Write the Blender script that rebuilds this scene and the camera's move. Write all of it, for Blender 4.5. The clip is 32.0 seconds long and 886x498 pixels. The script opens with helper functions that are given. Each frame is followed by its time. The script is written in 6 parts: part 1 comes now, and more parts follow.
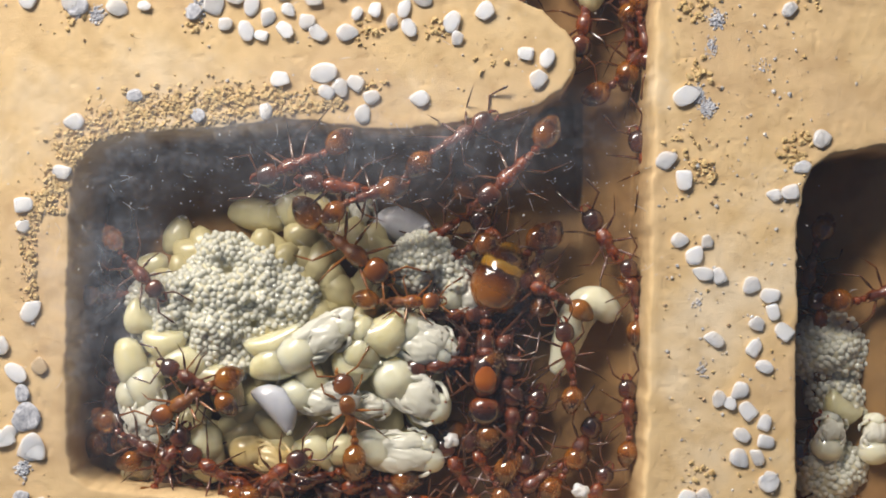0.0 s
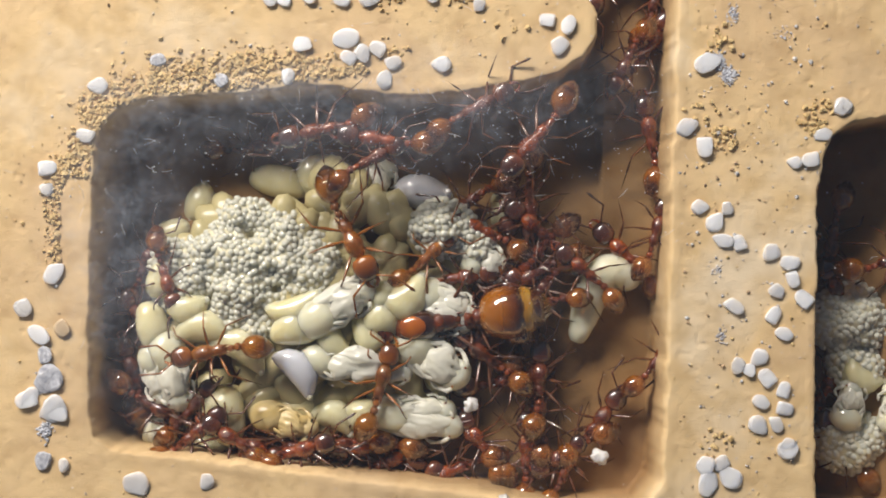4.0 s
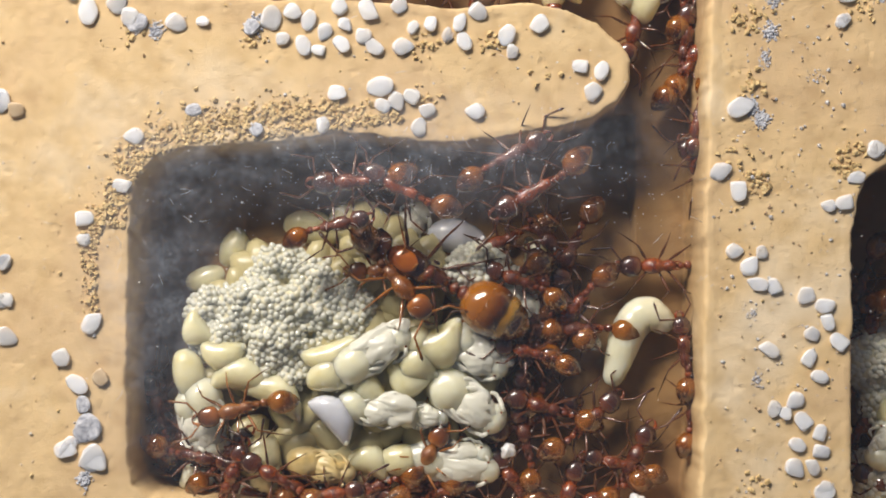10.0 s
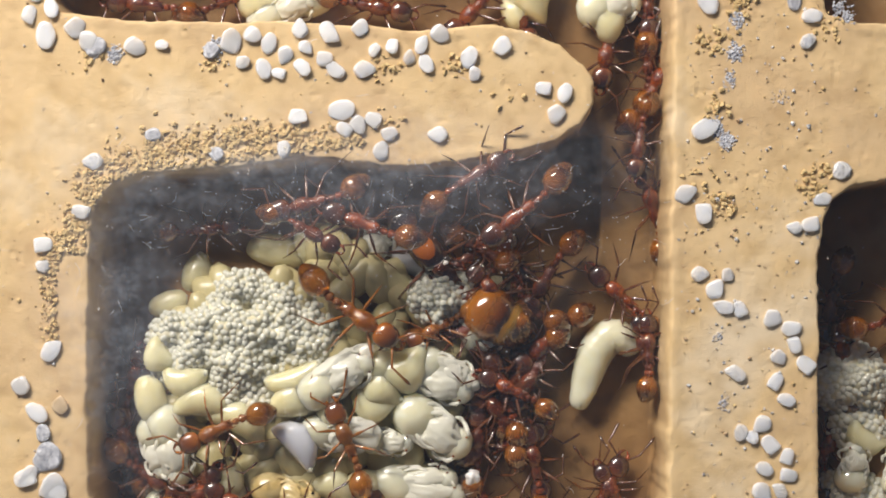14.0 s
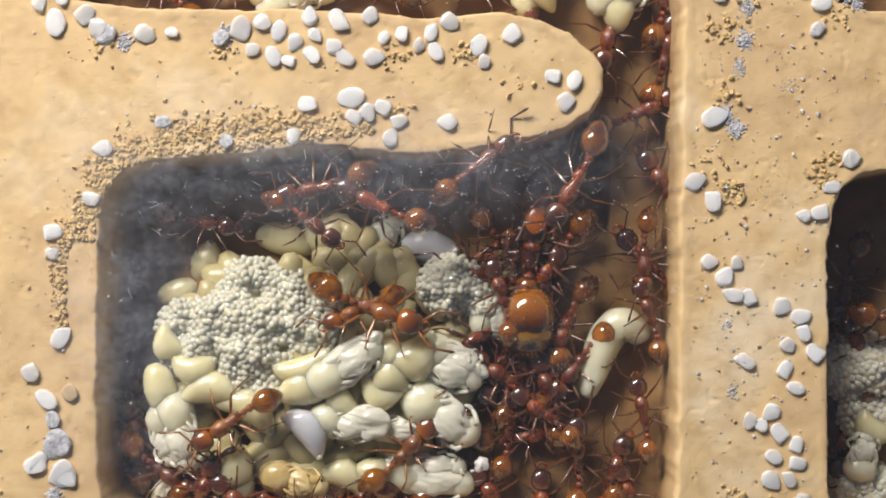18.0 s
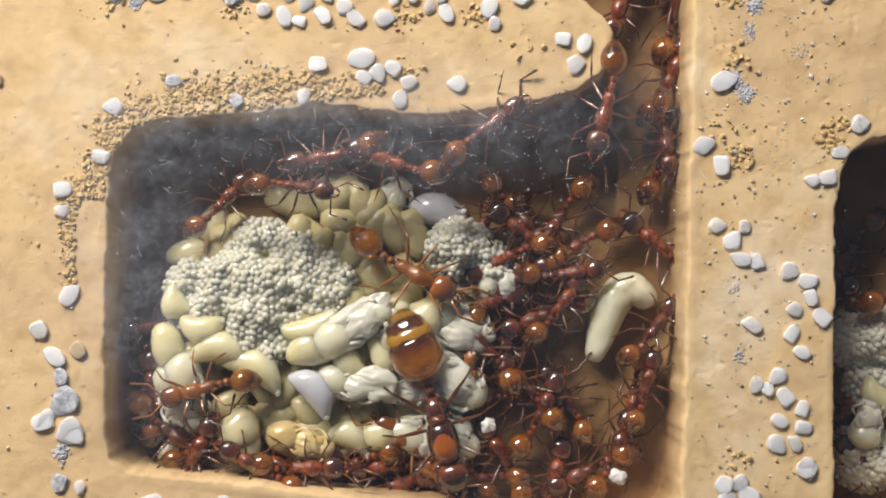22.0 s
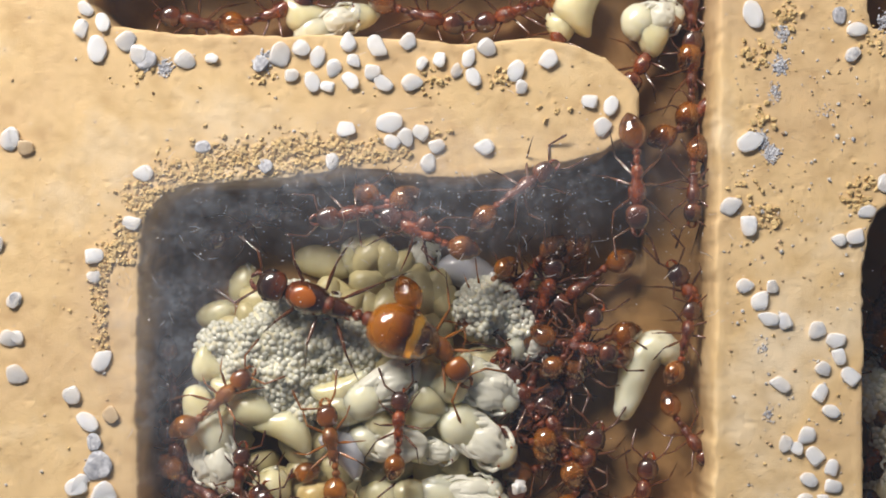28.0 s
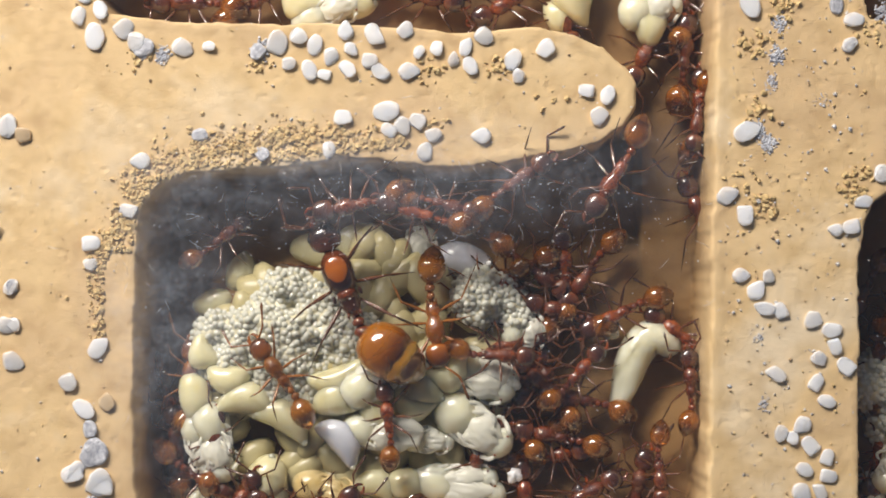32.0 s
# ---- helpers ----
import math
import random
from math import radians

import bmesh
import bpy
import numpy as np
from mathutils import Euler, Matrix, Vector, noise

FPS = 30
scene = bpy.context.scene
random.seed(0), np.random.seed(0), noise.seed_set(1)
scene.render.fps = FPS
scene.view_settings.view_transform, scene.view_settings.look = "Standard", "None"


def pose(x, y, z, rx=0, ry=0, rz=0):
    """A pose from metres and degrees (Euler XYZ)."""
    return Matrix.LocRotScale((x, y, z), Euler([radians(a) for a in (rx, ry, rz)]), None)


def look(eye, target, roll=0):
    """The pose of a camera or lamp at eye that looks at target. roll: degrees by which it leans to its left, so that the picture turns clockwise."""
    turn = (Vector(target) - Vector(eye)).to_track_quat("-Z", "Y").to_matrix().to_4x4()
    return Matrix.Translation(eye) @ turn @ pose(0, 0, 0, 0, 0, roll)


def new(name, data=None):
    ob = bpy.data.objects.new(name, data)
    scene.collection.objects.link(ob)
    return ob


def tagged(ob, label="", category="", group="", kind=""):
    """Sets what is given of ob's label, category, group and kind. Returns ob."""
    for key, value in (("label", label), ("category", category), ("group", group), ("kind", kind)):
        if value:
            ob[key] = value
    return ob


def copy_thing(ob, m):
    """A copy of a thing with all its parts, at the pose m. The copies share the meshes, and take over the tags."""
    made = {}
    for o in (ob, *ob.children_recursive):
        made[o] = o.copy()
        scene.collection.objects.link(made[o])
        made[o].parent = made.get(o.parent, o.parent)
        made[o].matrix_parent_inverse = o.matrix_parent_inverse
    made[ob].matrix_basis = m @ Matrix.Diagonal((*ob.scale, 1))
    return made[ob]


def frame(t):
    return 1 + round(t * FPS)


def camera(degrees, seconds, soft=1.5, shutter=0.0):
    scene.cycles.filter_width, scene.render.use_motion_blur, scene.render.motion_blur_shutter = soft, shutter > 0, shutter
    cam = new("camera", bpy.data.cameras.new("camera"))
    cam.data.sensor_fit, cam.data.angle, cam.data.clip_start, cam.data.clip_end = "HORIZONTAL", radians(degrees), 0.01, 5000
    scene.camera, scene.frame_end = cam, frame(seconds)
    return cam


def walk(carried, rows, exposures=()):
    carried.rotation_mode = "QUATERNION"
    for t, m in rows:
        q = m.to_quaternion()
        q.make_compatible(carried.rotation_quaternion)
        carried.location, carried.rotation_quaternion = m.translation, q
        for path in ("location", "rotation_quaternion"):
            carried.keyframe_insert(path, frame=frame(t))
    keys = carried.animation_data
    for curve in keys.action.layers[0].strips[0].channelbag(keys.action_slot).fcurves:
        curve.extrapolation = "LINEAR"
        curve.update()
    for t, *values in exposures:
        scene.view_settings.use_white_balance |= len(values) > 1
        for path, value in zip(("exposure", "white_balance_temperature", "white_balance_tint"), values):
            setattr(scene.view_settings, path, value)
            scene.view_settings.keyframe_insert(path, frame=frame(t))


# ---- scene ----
import collections
import functools
import itertools

cam = camera(36.0, 32.0, 1.8)
PATH = [
    (0.0, 0.00105, 0.00029, 0.06708, -0.338, -0.954, 0.079),
    (0.5, 0.00160, -0.00031, 0.06705, -0.237, -0.919, 0.081),
    (1.0, 0.00127, -0.00082, 0.06707, -0.279, -0.961, 0.137),
    (1.5, 0.00145, -0.00081, 0.06711, -0.399, -0.870, 0.110),
    (2.0, 0.00132, -0.00138, 0.06701, -0.271, -1.102, 0.147),
    (2.5, 0.00095, -0.00134, 0.06714, -0.359, -1.053, 0.115),
    (4.5, 0.00054, -0.00146, 0.06735, -0.366, -0.271, 0.462),
    (5.0, -0.00007, -0.00161, 0.06737, -0.287, -0.340, 0.433),
    (5.5, -0.00021, -0.00154, 0.06752, -0.270, 0.174, 0.367),
    (6.0, -0.00051, -0.00096, 0.06758, -0.197, 0.156, 0.154),
    (6.5, -0.00068, -0.00062, 0.06736, -0.088, -0.180, 0.135),
    (7.0, -0.00040, -0.00001, 0.06739, -0.148, -0.264, -0.003),
    (7.5, -0.00004, -0.00025, 0.06732, -0.143, -0.142, 0.152),
    (8.0, -0.00003, -0.00013, 0.06749, -0.102, -0.146, 0.076),
    (8.5, -0.00002, -0.00004, 0.06749, -0.137, -0.030, 0.019),
    (9.0, 0.00001, 0.00000, 0.06752, -0.003, 0.010, 0.003),
    (9.5, -0.00024, 0.00042, 0.06740, -0.032, -0.054, -0.149),
    (10.0, -0.00068, 0.00046, 0.06759, 0.011, -0.070, -0.127),
    (10.5, -0.00040, 0.00074, 0.06757, -0.068, 0.035, -0.117),
    (11.0, -0.00021, 0.00050, 0.06745, -0.059, -0.081, -0.055),
    (11.5, -0.00022, 0.00071, 0.06760, -0.073, -0.049, -0.148),
    (12.0, 0.00006, 0.00095, 0.06758, 0.080, 0.081, -0.172),
    (12.5, 0.00024, 0.00132, 0.06747, -0.029, 0.042, -0.279),
    (13.0, 0.00024, 0.00201, 0.06725, -0.020, -0.354, -0.530),
    (13.5, 0.00064, 0.00184, 0.06697, -0.054, -0.404, -0.491),
    (15.5, 0.00084, 0.00129, 0.06699, 0.062, -0.390, -0.367),
    (16.0, 0.00082, 0.00098, 0.06711, -0.078, -0.182, -0.211),
    (16.5, 0.00039, 0.00104, 0.06716, -0.054, -0.066, -0.313),
    (17.0, 0.00017, 0.00071, 0.06703, -0.045, -0.220, -0.234),
    (17.5, 0.00069, 0.00129, 0.06703, -0.104, -0.185, -0.417),
    (18.0, 0.00048, 0.00108, 0.06699, -0.017, -0.246, -0.399),
    (18.5, 0.00038, 0.00126, 0.06707, -0.083, -0.304, -0.339),
    (19.0, 0.00062, 0.00154, 0.06709, -0.071, -0.198, -0.384),
    (19.5, 0.00048, 0.00122, 0.06732, -0.030, -0.050, -0.197),
    (20.0, 0.00029, 0.00129, 0.06722, -0.074, -0.026, -0.327),
    (20.5, 0.00010, 0.00111, 0.06716, -0.020, -0.032, -0.320),
    (21.0, 0.00008, 0.00061, 0.06701, -0.030, -0.174, -0.230),
    (21.5, 0.00007, 0.00003, 0.06714, -0.047, -0.127, -0.046),
    (22.0, 0.00003, -0.00076, 0.06713, -0.076, -0.269, 0.146),
    (22.5, 0.00021, -0.00135, 0.06706, -0.059, -0.134, 0.235),
    (23.0, -0.00042, -0.00145, 0.06730, -0.071, -0.039, 0.176),
    (23.5, -0.00115, -0.00106, 0.06737, -0.025, 0.015, 0.176),
    (24.0, -0.00079, -0.00039, 0.06731, 0.071, 0.023, -0.009),
    (24.5, -0.00034, 0.00037, 0.06740, -0.014, -0.008, -0.104),
    (25.0, -0.00008, 0.00072, 0.06749, -0.083, -0.070, -0.077),
    (25.5, 0.00011, 0.00119, 0.06746, -0.096, -0.111, -0.306),
    (26.0, -0.00007, 0.00105, 0.06754, 0.103, 0.085, -0.179),
    (26.5, -0.00034, 0.00159, 0.06763, 0.083, 0.226, -0.314),
    (28.5, -0.00087, 0.00214, 0.06751, 0.108, 0.175, -0.379),
    (29.0, -0.00074, 0.00205, 0.06753, 0.032, 0.117, -0.336),
    (29.5, -0.00093, 0.00204, 0.06768, 0.013, 0.283, -0.269),
    (30.0, -0.00123, 0.00232, 0.06767, 0.073, 0.259, -0.401),
    (30.5, -0.00109, 0.00196, 0.06758, 0.141, 0.188, -0.322),
    (31.0, -0.00073, 0.00203, 0.06745, 0.022, 0.035, -0.434),
    (31.5, -0.00085, 0.00150, 0.06743, 0.030, 0.001, -0.231),
    (32.0, -0.00062, 0.00158, 0.06758, 0.092, 0.239, -0.172),
]

walk(cam, [(t, pose(x, y, z, rx, ry, rz)) for t, x, y, z, rx, ry, rz in PATH], exposures=[(0.0, 0.0), (32.0, 0.0)])

# ---- light: one low strip lamp beyond the north-west rim, and the faint daylight of the room ----
SUN_FROM = Vector((-0.46, 0.79, 0.62)).normalized()
LAMP_FAR = 0.19
lamp = new("desk_lamp", bpy.data.lights.new("desk_lamp", "AREA"))
lamp.data.shape, lamp.data.size, lamp.data.size_y = "RECTANGLE", 0.12, 0.04
lamp.data.energy, lamp.data.color = 0.70, (1.0, 0.93, 0.86)
lamp.matrix_world = look(SUN_FROM * LAMP_FAR, (0, 0, 0))
world = bpy.data.worlds.new("sky")
world.use_nodes = True
scene.world = world
sky = world.node_tree.nodes.new("ShaderNodeTexSky")
sky.sky_type, sky.sun_disc = "NISHITA", False
sky.sun_elevation, sky.sun_rotation = math.asin(SUN_FROM.z), math.atan2(SUN_FROM.x, SUN_FROM.y)
back = world.node_tree.nodes["Background"]
back.inputs["Strength"].default_value = 0.04
world.node_tree.links.new(sky.outputs["Color"], back.inputs["Color"])

# ---- materials (coordinates in metres, so scale 1000 is one cycle a millimetre) ----
MM = 0.001


def nodes_of(name):
    m = bpy.data.materials.new(name)
    m.use_nodes = True
    return m, m.node_tree, m.node_tree.nodes["Principled BSDF"]


def noise_node(tree, scale, detail=4.0, rough=0.6):
    coord = tree.nodes.new("ShaderNodeTexCoord")
    n = tree.nodes.new("ShaderNodeTexNoise")
    n.inputs["Scale"].default_value, n.inputs["Detail"].default_value, n.inputs["Roughness"].default_value = scale, detail, rough
    tree.links.new(coord.outputs["Object"], n.inputs["Vector"])
    return n


def ramp_node(tree, source, stops):
    r = tree.nodes.new("ShaderNodeValToRGB")
    while len(r.color_ramp.elements) < len(stops):
        r.color_ramp.elements.new(1.0)
    for e, (p, c) in zip(r.color_ramp.elements, stops):
        e.position, e.color = p, (*c, 1)
    tree.links.new(source, r.inputs["Fac"])
    return r


def bump_node(tree, bsdf, source, strength, distance):
    b = tree.nodes.new("ShaderNodeBump")
    b.inputs["Strength"].default_value, b.inputs["Distance"].default_value = strength, distance
    tree.links.new(source, b.inputs["Height"])
    tree.links.new(b.outputs["Normal"], bsdf.inputs["Normal"])


def surface(name, low, high, scale, rough, bump=0.3, bump_scale=None, sss=0.0, radius=0.0004, coat=0.0, vary=0.0, thin=0.0):
    """A mottled surface: two colours by noise, fine relief, light that seeps in (sss)."""
    m, tree, bsdf = nodes_of(name)
    n = noise_node(tree, scale)
    r = ramp_node(tree, n.outputs["Fac"], [(0.3, low), (0.7, high)])
    out = r.outputs["Color"]
    if vary:
        info = tree.nodes.new("ShaderNodeObjectInfo")
        hsv = tree.nodes.new("ShaderNodeHueSaturation")
        ranged = tree.nodes.new("ShaderNodeMapRange")
        ranged.inputs["To Min"].default_value, ranged.inputs["To Max"].default_value = 1 - vary, 1 + vary
        tree.links.new(info.outputs["Random"], ranged.inputs["Value"])
        tree.links.new(ranged.outputs["Result"], hsv.inputs["Value"])
        tree.links.new(out, hsv.inputs["Color"])
        out = hsv.outputs["Color"]
    tree.links.new(out, bsdf.inputs["Base Color"])
    bsdf.inputs["Roughness"].default_value = rough
    bsdf.inputs["Coat Weight"].default_value, bsdf.inputs["Coat Roughness"].default_value = coat, 0.06
    bsdf.inputs["Coat IOR"].default_value = 1.6
    if sss:
        bsdf.inputs["Subsurface Weight"].default_value = sss
        bsdf.inputs["Subsurface Radius"].default_value = (1.0, 0.94, 0.82)
        bsdf.inputs["Subsurface Scale"].default_value = radius
    fine = noise_node(tree, bump_scale or scale * 6, 5.0)
    bump_node(tree, bsdf, fine.outputs["Fac"], bump, 0.0001)
    if thin:
        passing, both = tree.nodes.new("ShaderNodeBsdfTranslucent"), tree.nodes.new("ShaderNodeMixShader")
        tree.links.new(out, passing.inputs["Color"])
        both.inputs["Fac"].default_value = thin
        tree.links.new(bsdf.outputs["BSDF"], both.inputs[1])
        tree.links.new(passing.outputs["BSDF"], both.inputs[2])
        tree.links.new(both.outputs["Shader"], tree.nodes["Material Output"].inputs["Surface"])
    return m


def banded(name, stops, low, high, rough=0.22, coat=0.4, clear=0.0):
    """Chitin whose colour runs along the body (x of the part, low to high in mm)."""
    m, tree, bsdf = nodes_of(name)
    coord = tree.nodes.new("ShaderNodeTexCoord")
    split = tree.nodes.new("ShaderNodeSeparateXYZ")
    tree.links.new(coord.outputs["Object"], split.inputs["Vector"])
    ranged = tree.nodes.new("ShaderNodeMapRange")
    ranged.inputs["From Min"].default_value, ranged.inputs["From Max"].default_value = low * MM, high * MM
    n = noise_node(tree, 1600)
    add = tree.nodes.new("ShaderNodeMath")
    add.operation = "MULTIPLY_ADD"
    add.inputs[1].default_value, add.inputs[2].default_value = 0.12, -0.06
    tree.links.new(n.outputs["Fac"], add.inputs[0])
    tree.links.new(split.outputs["X"], ranged.inputs["Value"])
    total = tree.nodes.new("ShaderNodeMath")
    tree.links.new(ranged.outputs["Result"], total.inputs[0])
    tree.links.new(add.outputs["Value"], total.inputs[1])
    r = ramp_node(tree, total.outputs["Value"], stops)
    tree.links.new(r.outputs["Color"], bsdf.inputs["Base Color"])
    bsdf.inputs["Roughness"].default_value = rough
    bsdf.inputs["Coat Weight"].default_value, bsdf.inputs["Coat Roughness"].default_value = coat, 0.04
    bsdf.inputs["Coat IOR"].default_value = 1.8
    bsdf.inputs["Transmission Weight"].default_value = clear
    bsdf.inputs["Subsurface Weight"].default_value = 0.0
    bsdf.inputs["Subsurface Radius"].default_value, bsdf.inputs["Subsurface Scale"].default_value = (1.0, 0.35, 0.10), 0.0005
    fine = noise_node(tree, 9000)
    bump_node(tree, bsdf, fine.outputs["Fac"], 0.12, 0.00004)
    return m


def plaster_material():
    m, tree, bsdf = nodes_of("yellow_plaster")
    big, mid, fine = noise_node(tree, 90, 5), noise_node(tree, 700, 6, 0.65), noise_node(tree, 6000, 6, 0.7)
    a = ramp_node(tree, big.outputs["Fac"], [(0.30, (0.63, 0.455, 0.265)), (0.43, (0.68, 0.48, 0.26)), (0.54, (0.73, 0.525, 0.275)), (0.68, (0.78, 0.63, 0.43))])
    b = ramp_node(tree, mid.outputs["Fac"], [(0.32, (0.80, 0.76, 0.70)), (0.55, (1.0, 1.0, 1.0)), (0.75, (1.06, 1.03, 1.0))])
    mix = tree.nodes.new("ShaderNodeMix")
    mix.data_type, mix.blend_type = "RGBA", "MULTIPLY"
    mix.inputs["Factor"].default_value = 1.0
    tree.links.new(a.outputs["Color"], mix.inputs["A"])
    tree.links.new(b.outputs["Color"], mix.inputs["B"])
    # chamber walls and floor: soiled brown, and darkened for the weaker light down there
    pit_shade = tree.nodes.new("ShaderNodeAttribute")
    pit_shade.attribute_name = "pit_shade"
    pit_mix = tree.nodes.new("ShaderNodeMix")
    pit_mix.data_type, pit_mix.blend_type = "RGBA", "MULTIPLY"
    pit_mix.inputs["B"].default_value = (0.42, 0.33, 0.23, 1)
    tree.links.new(pit_shade.outputs["Fac"], pit_mix.inputs["Factor"])
    tree.links.new(mix.outputs["Result"], pit_mix.inputs["A"])
    tree.links.new(pit_mix.outputs["Result"], bsdf.inputs["Base Color"])
    bsdf.inputs["Roughness"].default_value = 0.72
    bsdf.inputs["Specular IOR Level"].default_value = 0.35
    total = tree.nodes.new("ShaderNodeMath")
    tree.links.new(mid.outputs["Fac"], total.inputs[0])
    tree.links.new(fine.outputs["Fac"], total.inputs[1])
    bump_node(tree, bsdf, total.outputs["Value"], 0.35, 0.00009)
    return m


PLASTER = plaster_material()
CRUMB = surface("crumbled_plaster", (0.48, 0.33, 0.14), (0.72, 0.54, 0.27), 1300, 0.9, 0.6, 9000)
GRAIN = surface("white_quartz", (0.86, 0.85, 0.86), (0.95, 0.94, 0.95), 1500, 0.32, 0.25, 5000, 0.8, 0.0008, 0.2, 0.12)
GRAIN_PALE = surface("clear_quartz", (0.64, 0.61, 0.59), (0.80, 0.77, 0.75), 1500, 0.25, 0.25, 5000, 0.8, 0.0008, 0.3, 0.1)
GRAIN_GREY = surface("grey_mouldy_quartz", (0.28, 0.29, 0.34), (0.74, 0.74, 0.78), 2500, 0.8, 0.6, 7000, 0.1, 0.0003)
GRAIN_TAN = surface("tan_quartz", (0.45, 0.33, 0.20), (0.60, 0.46, 0.30), 1500, 0.4, 0.25, 5000, 0.3, 0.0004)
EGG = surface("egg_shell", (0.95, 0.95, 0.90), (0.98, 0.98, 0.94), 1500, 0.2, 0.03, 4000, coat=0.7, vary=0.02)
EGG_GAP = surface("egg_gap_tone", (0.90, 0.87, 0.73), (0.95, 0.93, 0.82), 1500, 0.3, 0.2, 4000)
LARVA = surface("larva_skin", (0.85, 0.82, 0.71), (0.92, 0.90, 0.81), 600, 0.34, 0.15, 2500, coat=0.4, vary=0.05, thin=0.35)
LARVA_SHADE = surface("shaded_larva_skin", (0.78, 0.71, 0.55), (0.86, 0.80, 0.66), 700, 0.4, 0.10, 3000, coat=0.2, thin=0.2)
PUPA = surface("pupa_skin", (0.87, 0.85, 0.75), (0.93, 0.92, 0.84), 700, 0.34, 0.15, 2500, coat=0.4, vary=0.04, thin=0.35)
GREY = surface("grey_mouldy_quartz", (0.28, 0.29, 0.34), (0.74, 0.74, 0.78), 2500, 0.8, 0.6, 7000, 0.1, 0.0003)
GRAIN_TAN = surface("tan_quartz", (0.45, 0.33, 0.20), (0.60, 0.46, 0.30), 1500, 0.4, 0.25, 5000, 0.3, 0.0004)
EGG = surface("egg_shell", (0.90, 0.89, 0.80), (0.95, 0.94, 0.87), 1500, 0.2, 0.03, 4000, coat=1.0, vary=0.03)
EGG_GAP = surface("egg_gap_tone", (0.86, 0.83, 0.68), (0.93, 0.91, 0.79), 1500, 0.3, 0.2, 4000)
LARVA = surface("larva_skin", (0.78, 0.73, 0.53), (0.88, 0.85, 0.67), 600, 0.38, 0.2, 2500, 0.4, 0.0012, coat=0.35, vary=0.04)
LARVA_SHADE = surface("shaded_larva_skin", (0.74, 0.65, 0.38), (0.82, 0.75, 0.50), 700, 0.4, 0.10, 3000, coat=0.2)
PUPA = surface("pupa_skin", (0.81, 0.78, 0.62), (0.90, 0.88, 0.75), 700, 0.38, 0.2, 2500, 0.4, 0.0012, coat=0.4, vary=0.04)
GREY = surface("grey_mouldy_quartz", (0.28, 0.29, 0.34), (0.74, 0.74, 0.78), 2500, 0.8, 0.6, 7000, 0.1, 0.0003)
GRAIN_TAN = surface("tan_quartz", (0.45, 0.33, 0.20), (0.60, 0.46, 0.30), 1500, 0.4, 0.25, 5000, 0.3, 0.0004)
EGG = surface("egg_shell", (0.90, 0.89, 0.79), (0.95, 0.94, 0.86), 1500, 0.12, 0.03, 4000, coat=1.0, vary=0.03, thin=0.3)
EGG_GAP = surface("egg_gap_tone", (0.78, 0.73, 0.52), (0.86, 0.82, 0.62), 1500, 0.25, 0.2, 4000, thin=0.2)
LARVA = surface("larva_skin", (0.74, 0.69, 0.47), (0.86, 0.82, 0.62), 600, 0.2, 0.14, 2500, 0.6, 0.0015, coat=0.8, vary=0.05)
LARVA_SHADE = surface("shaded_larva_skin", (0.66, 0.57, 0.31), (0.76, 0.68, 0.42), 700, 0.3, 0.10, 3000, coat=0.3, thin=0.3)
PUPA = surface("pupa_skin", (0.78, 0.75, 0.57), (0.88, 0.86, 0.71), 700, 0.2, 0.16, 2500, 0.6, 0.0015, coat=0.8, vary=0.04)
GREY = surface("grey_mouldy_quartz", (0.28, 0.29, 0.34), (0.74, 0.74, 0.78), 2500, 0.8, 0.6, 7000, 0.1, 0.0003)
GRAIN_TAN = surface("tan_quartz", (0.45, 0.33, 0.20), (0.60, 0.46, 0.30), 1500, 0.4, 0.25, 5000, 0.3, 0.0004)
EGG = surface("egg_shell", (0.76, 0.75, 0.64), (0.84, 0.83, 0.73), 1500, 0.14, 0.03, 4000, coat=0.8, vary=0.03, thin=0.3)
# yellower than the eggs: soft shade between them, put into the colour
EGG_GAP = surface("egg_gap_tone", (0.70, 0.64, 0.43), (0.78, 0.73, 0.53), 1500, 0.25, 0.2, 4000, thin=0.2)
LARVA = surface("larva_skin", (0.62, 0.55, 0.31), (0.76, 0.70, 0.46), 700, 0.22, 0.14, 2500, 1.0, 0.0013, coat=0.5, vary=0.06)
# larva skin again, darker and yellower: the shade in the gaps as colour
LARVA_SHADE = surface("shaded_larva_skin", (0.58, 0.49, 0.24), (0.68, 0.60, 0.34), 700, 0.3, 0.10, 3000, coat=0.2, thin=0.3)
PUPA = surface("pupa_skin", (0.68, 0.64, 0.45), (0.80, 0.77, 0.59), 900, 0.22, 0.16, 2500, 1.0, 0.0013, coat=0.5, vary=0.05)
GREY = surface("grey_larva_skin", (0.50, 0.50, 0.53), (0.62, 0.62, 0.66), 700, 0.16, 0.1, 3000, 1.0, 0.0012, coat=0.8)
SKIN = surface("cast_skin", (0.88, 0.86, 0.75), (0.95, 0.93, 0.85), 900, 0.25, 0.2, 2500, coat=0.5, thin=0.45)
YELLOW = surface("ripe_pupa_skin", (0.62, 0.43, 0.14), (0.82, 0.68, 0.38), 700, 0.28, 0.15, 3000, coat=0.4, thin=0.2)
HAIR = surface("golden_bristle", (0.30, 0.17, 0.06), (0.50, 0.34, 0.16), 2000, 0.3, 0.0)
DARK = surface("black_chitin", (0.008, 0.005, 0.004), (0.02, 0.012, 0.01), 2000, 0.25, 0.1, 9000, coat=0.5)
RED = surface("red_chitin", (0.10, 0.014, 0.002), (0.42, 0.082, 0.005), 2200, 0.22, 0.9, 5000, coat=0.9, vary=0.35)
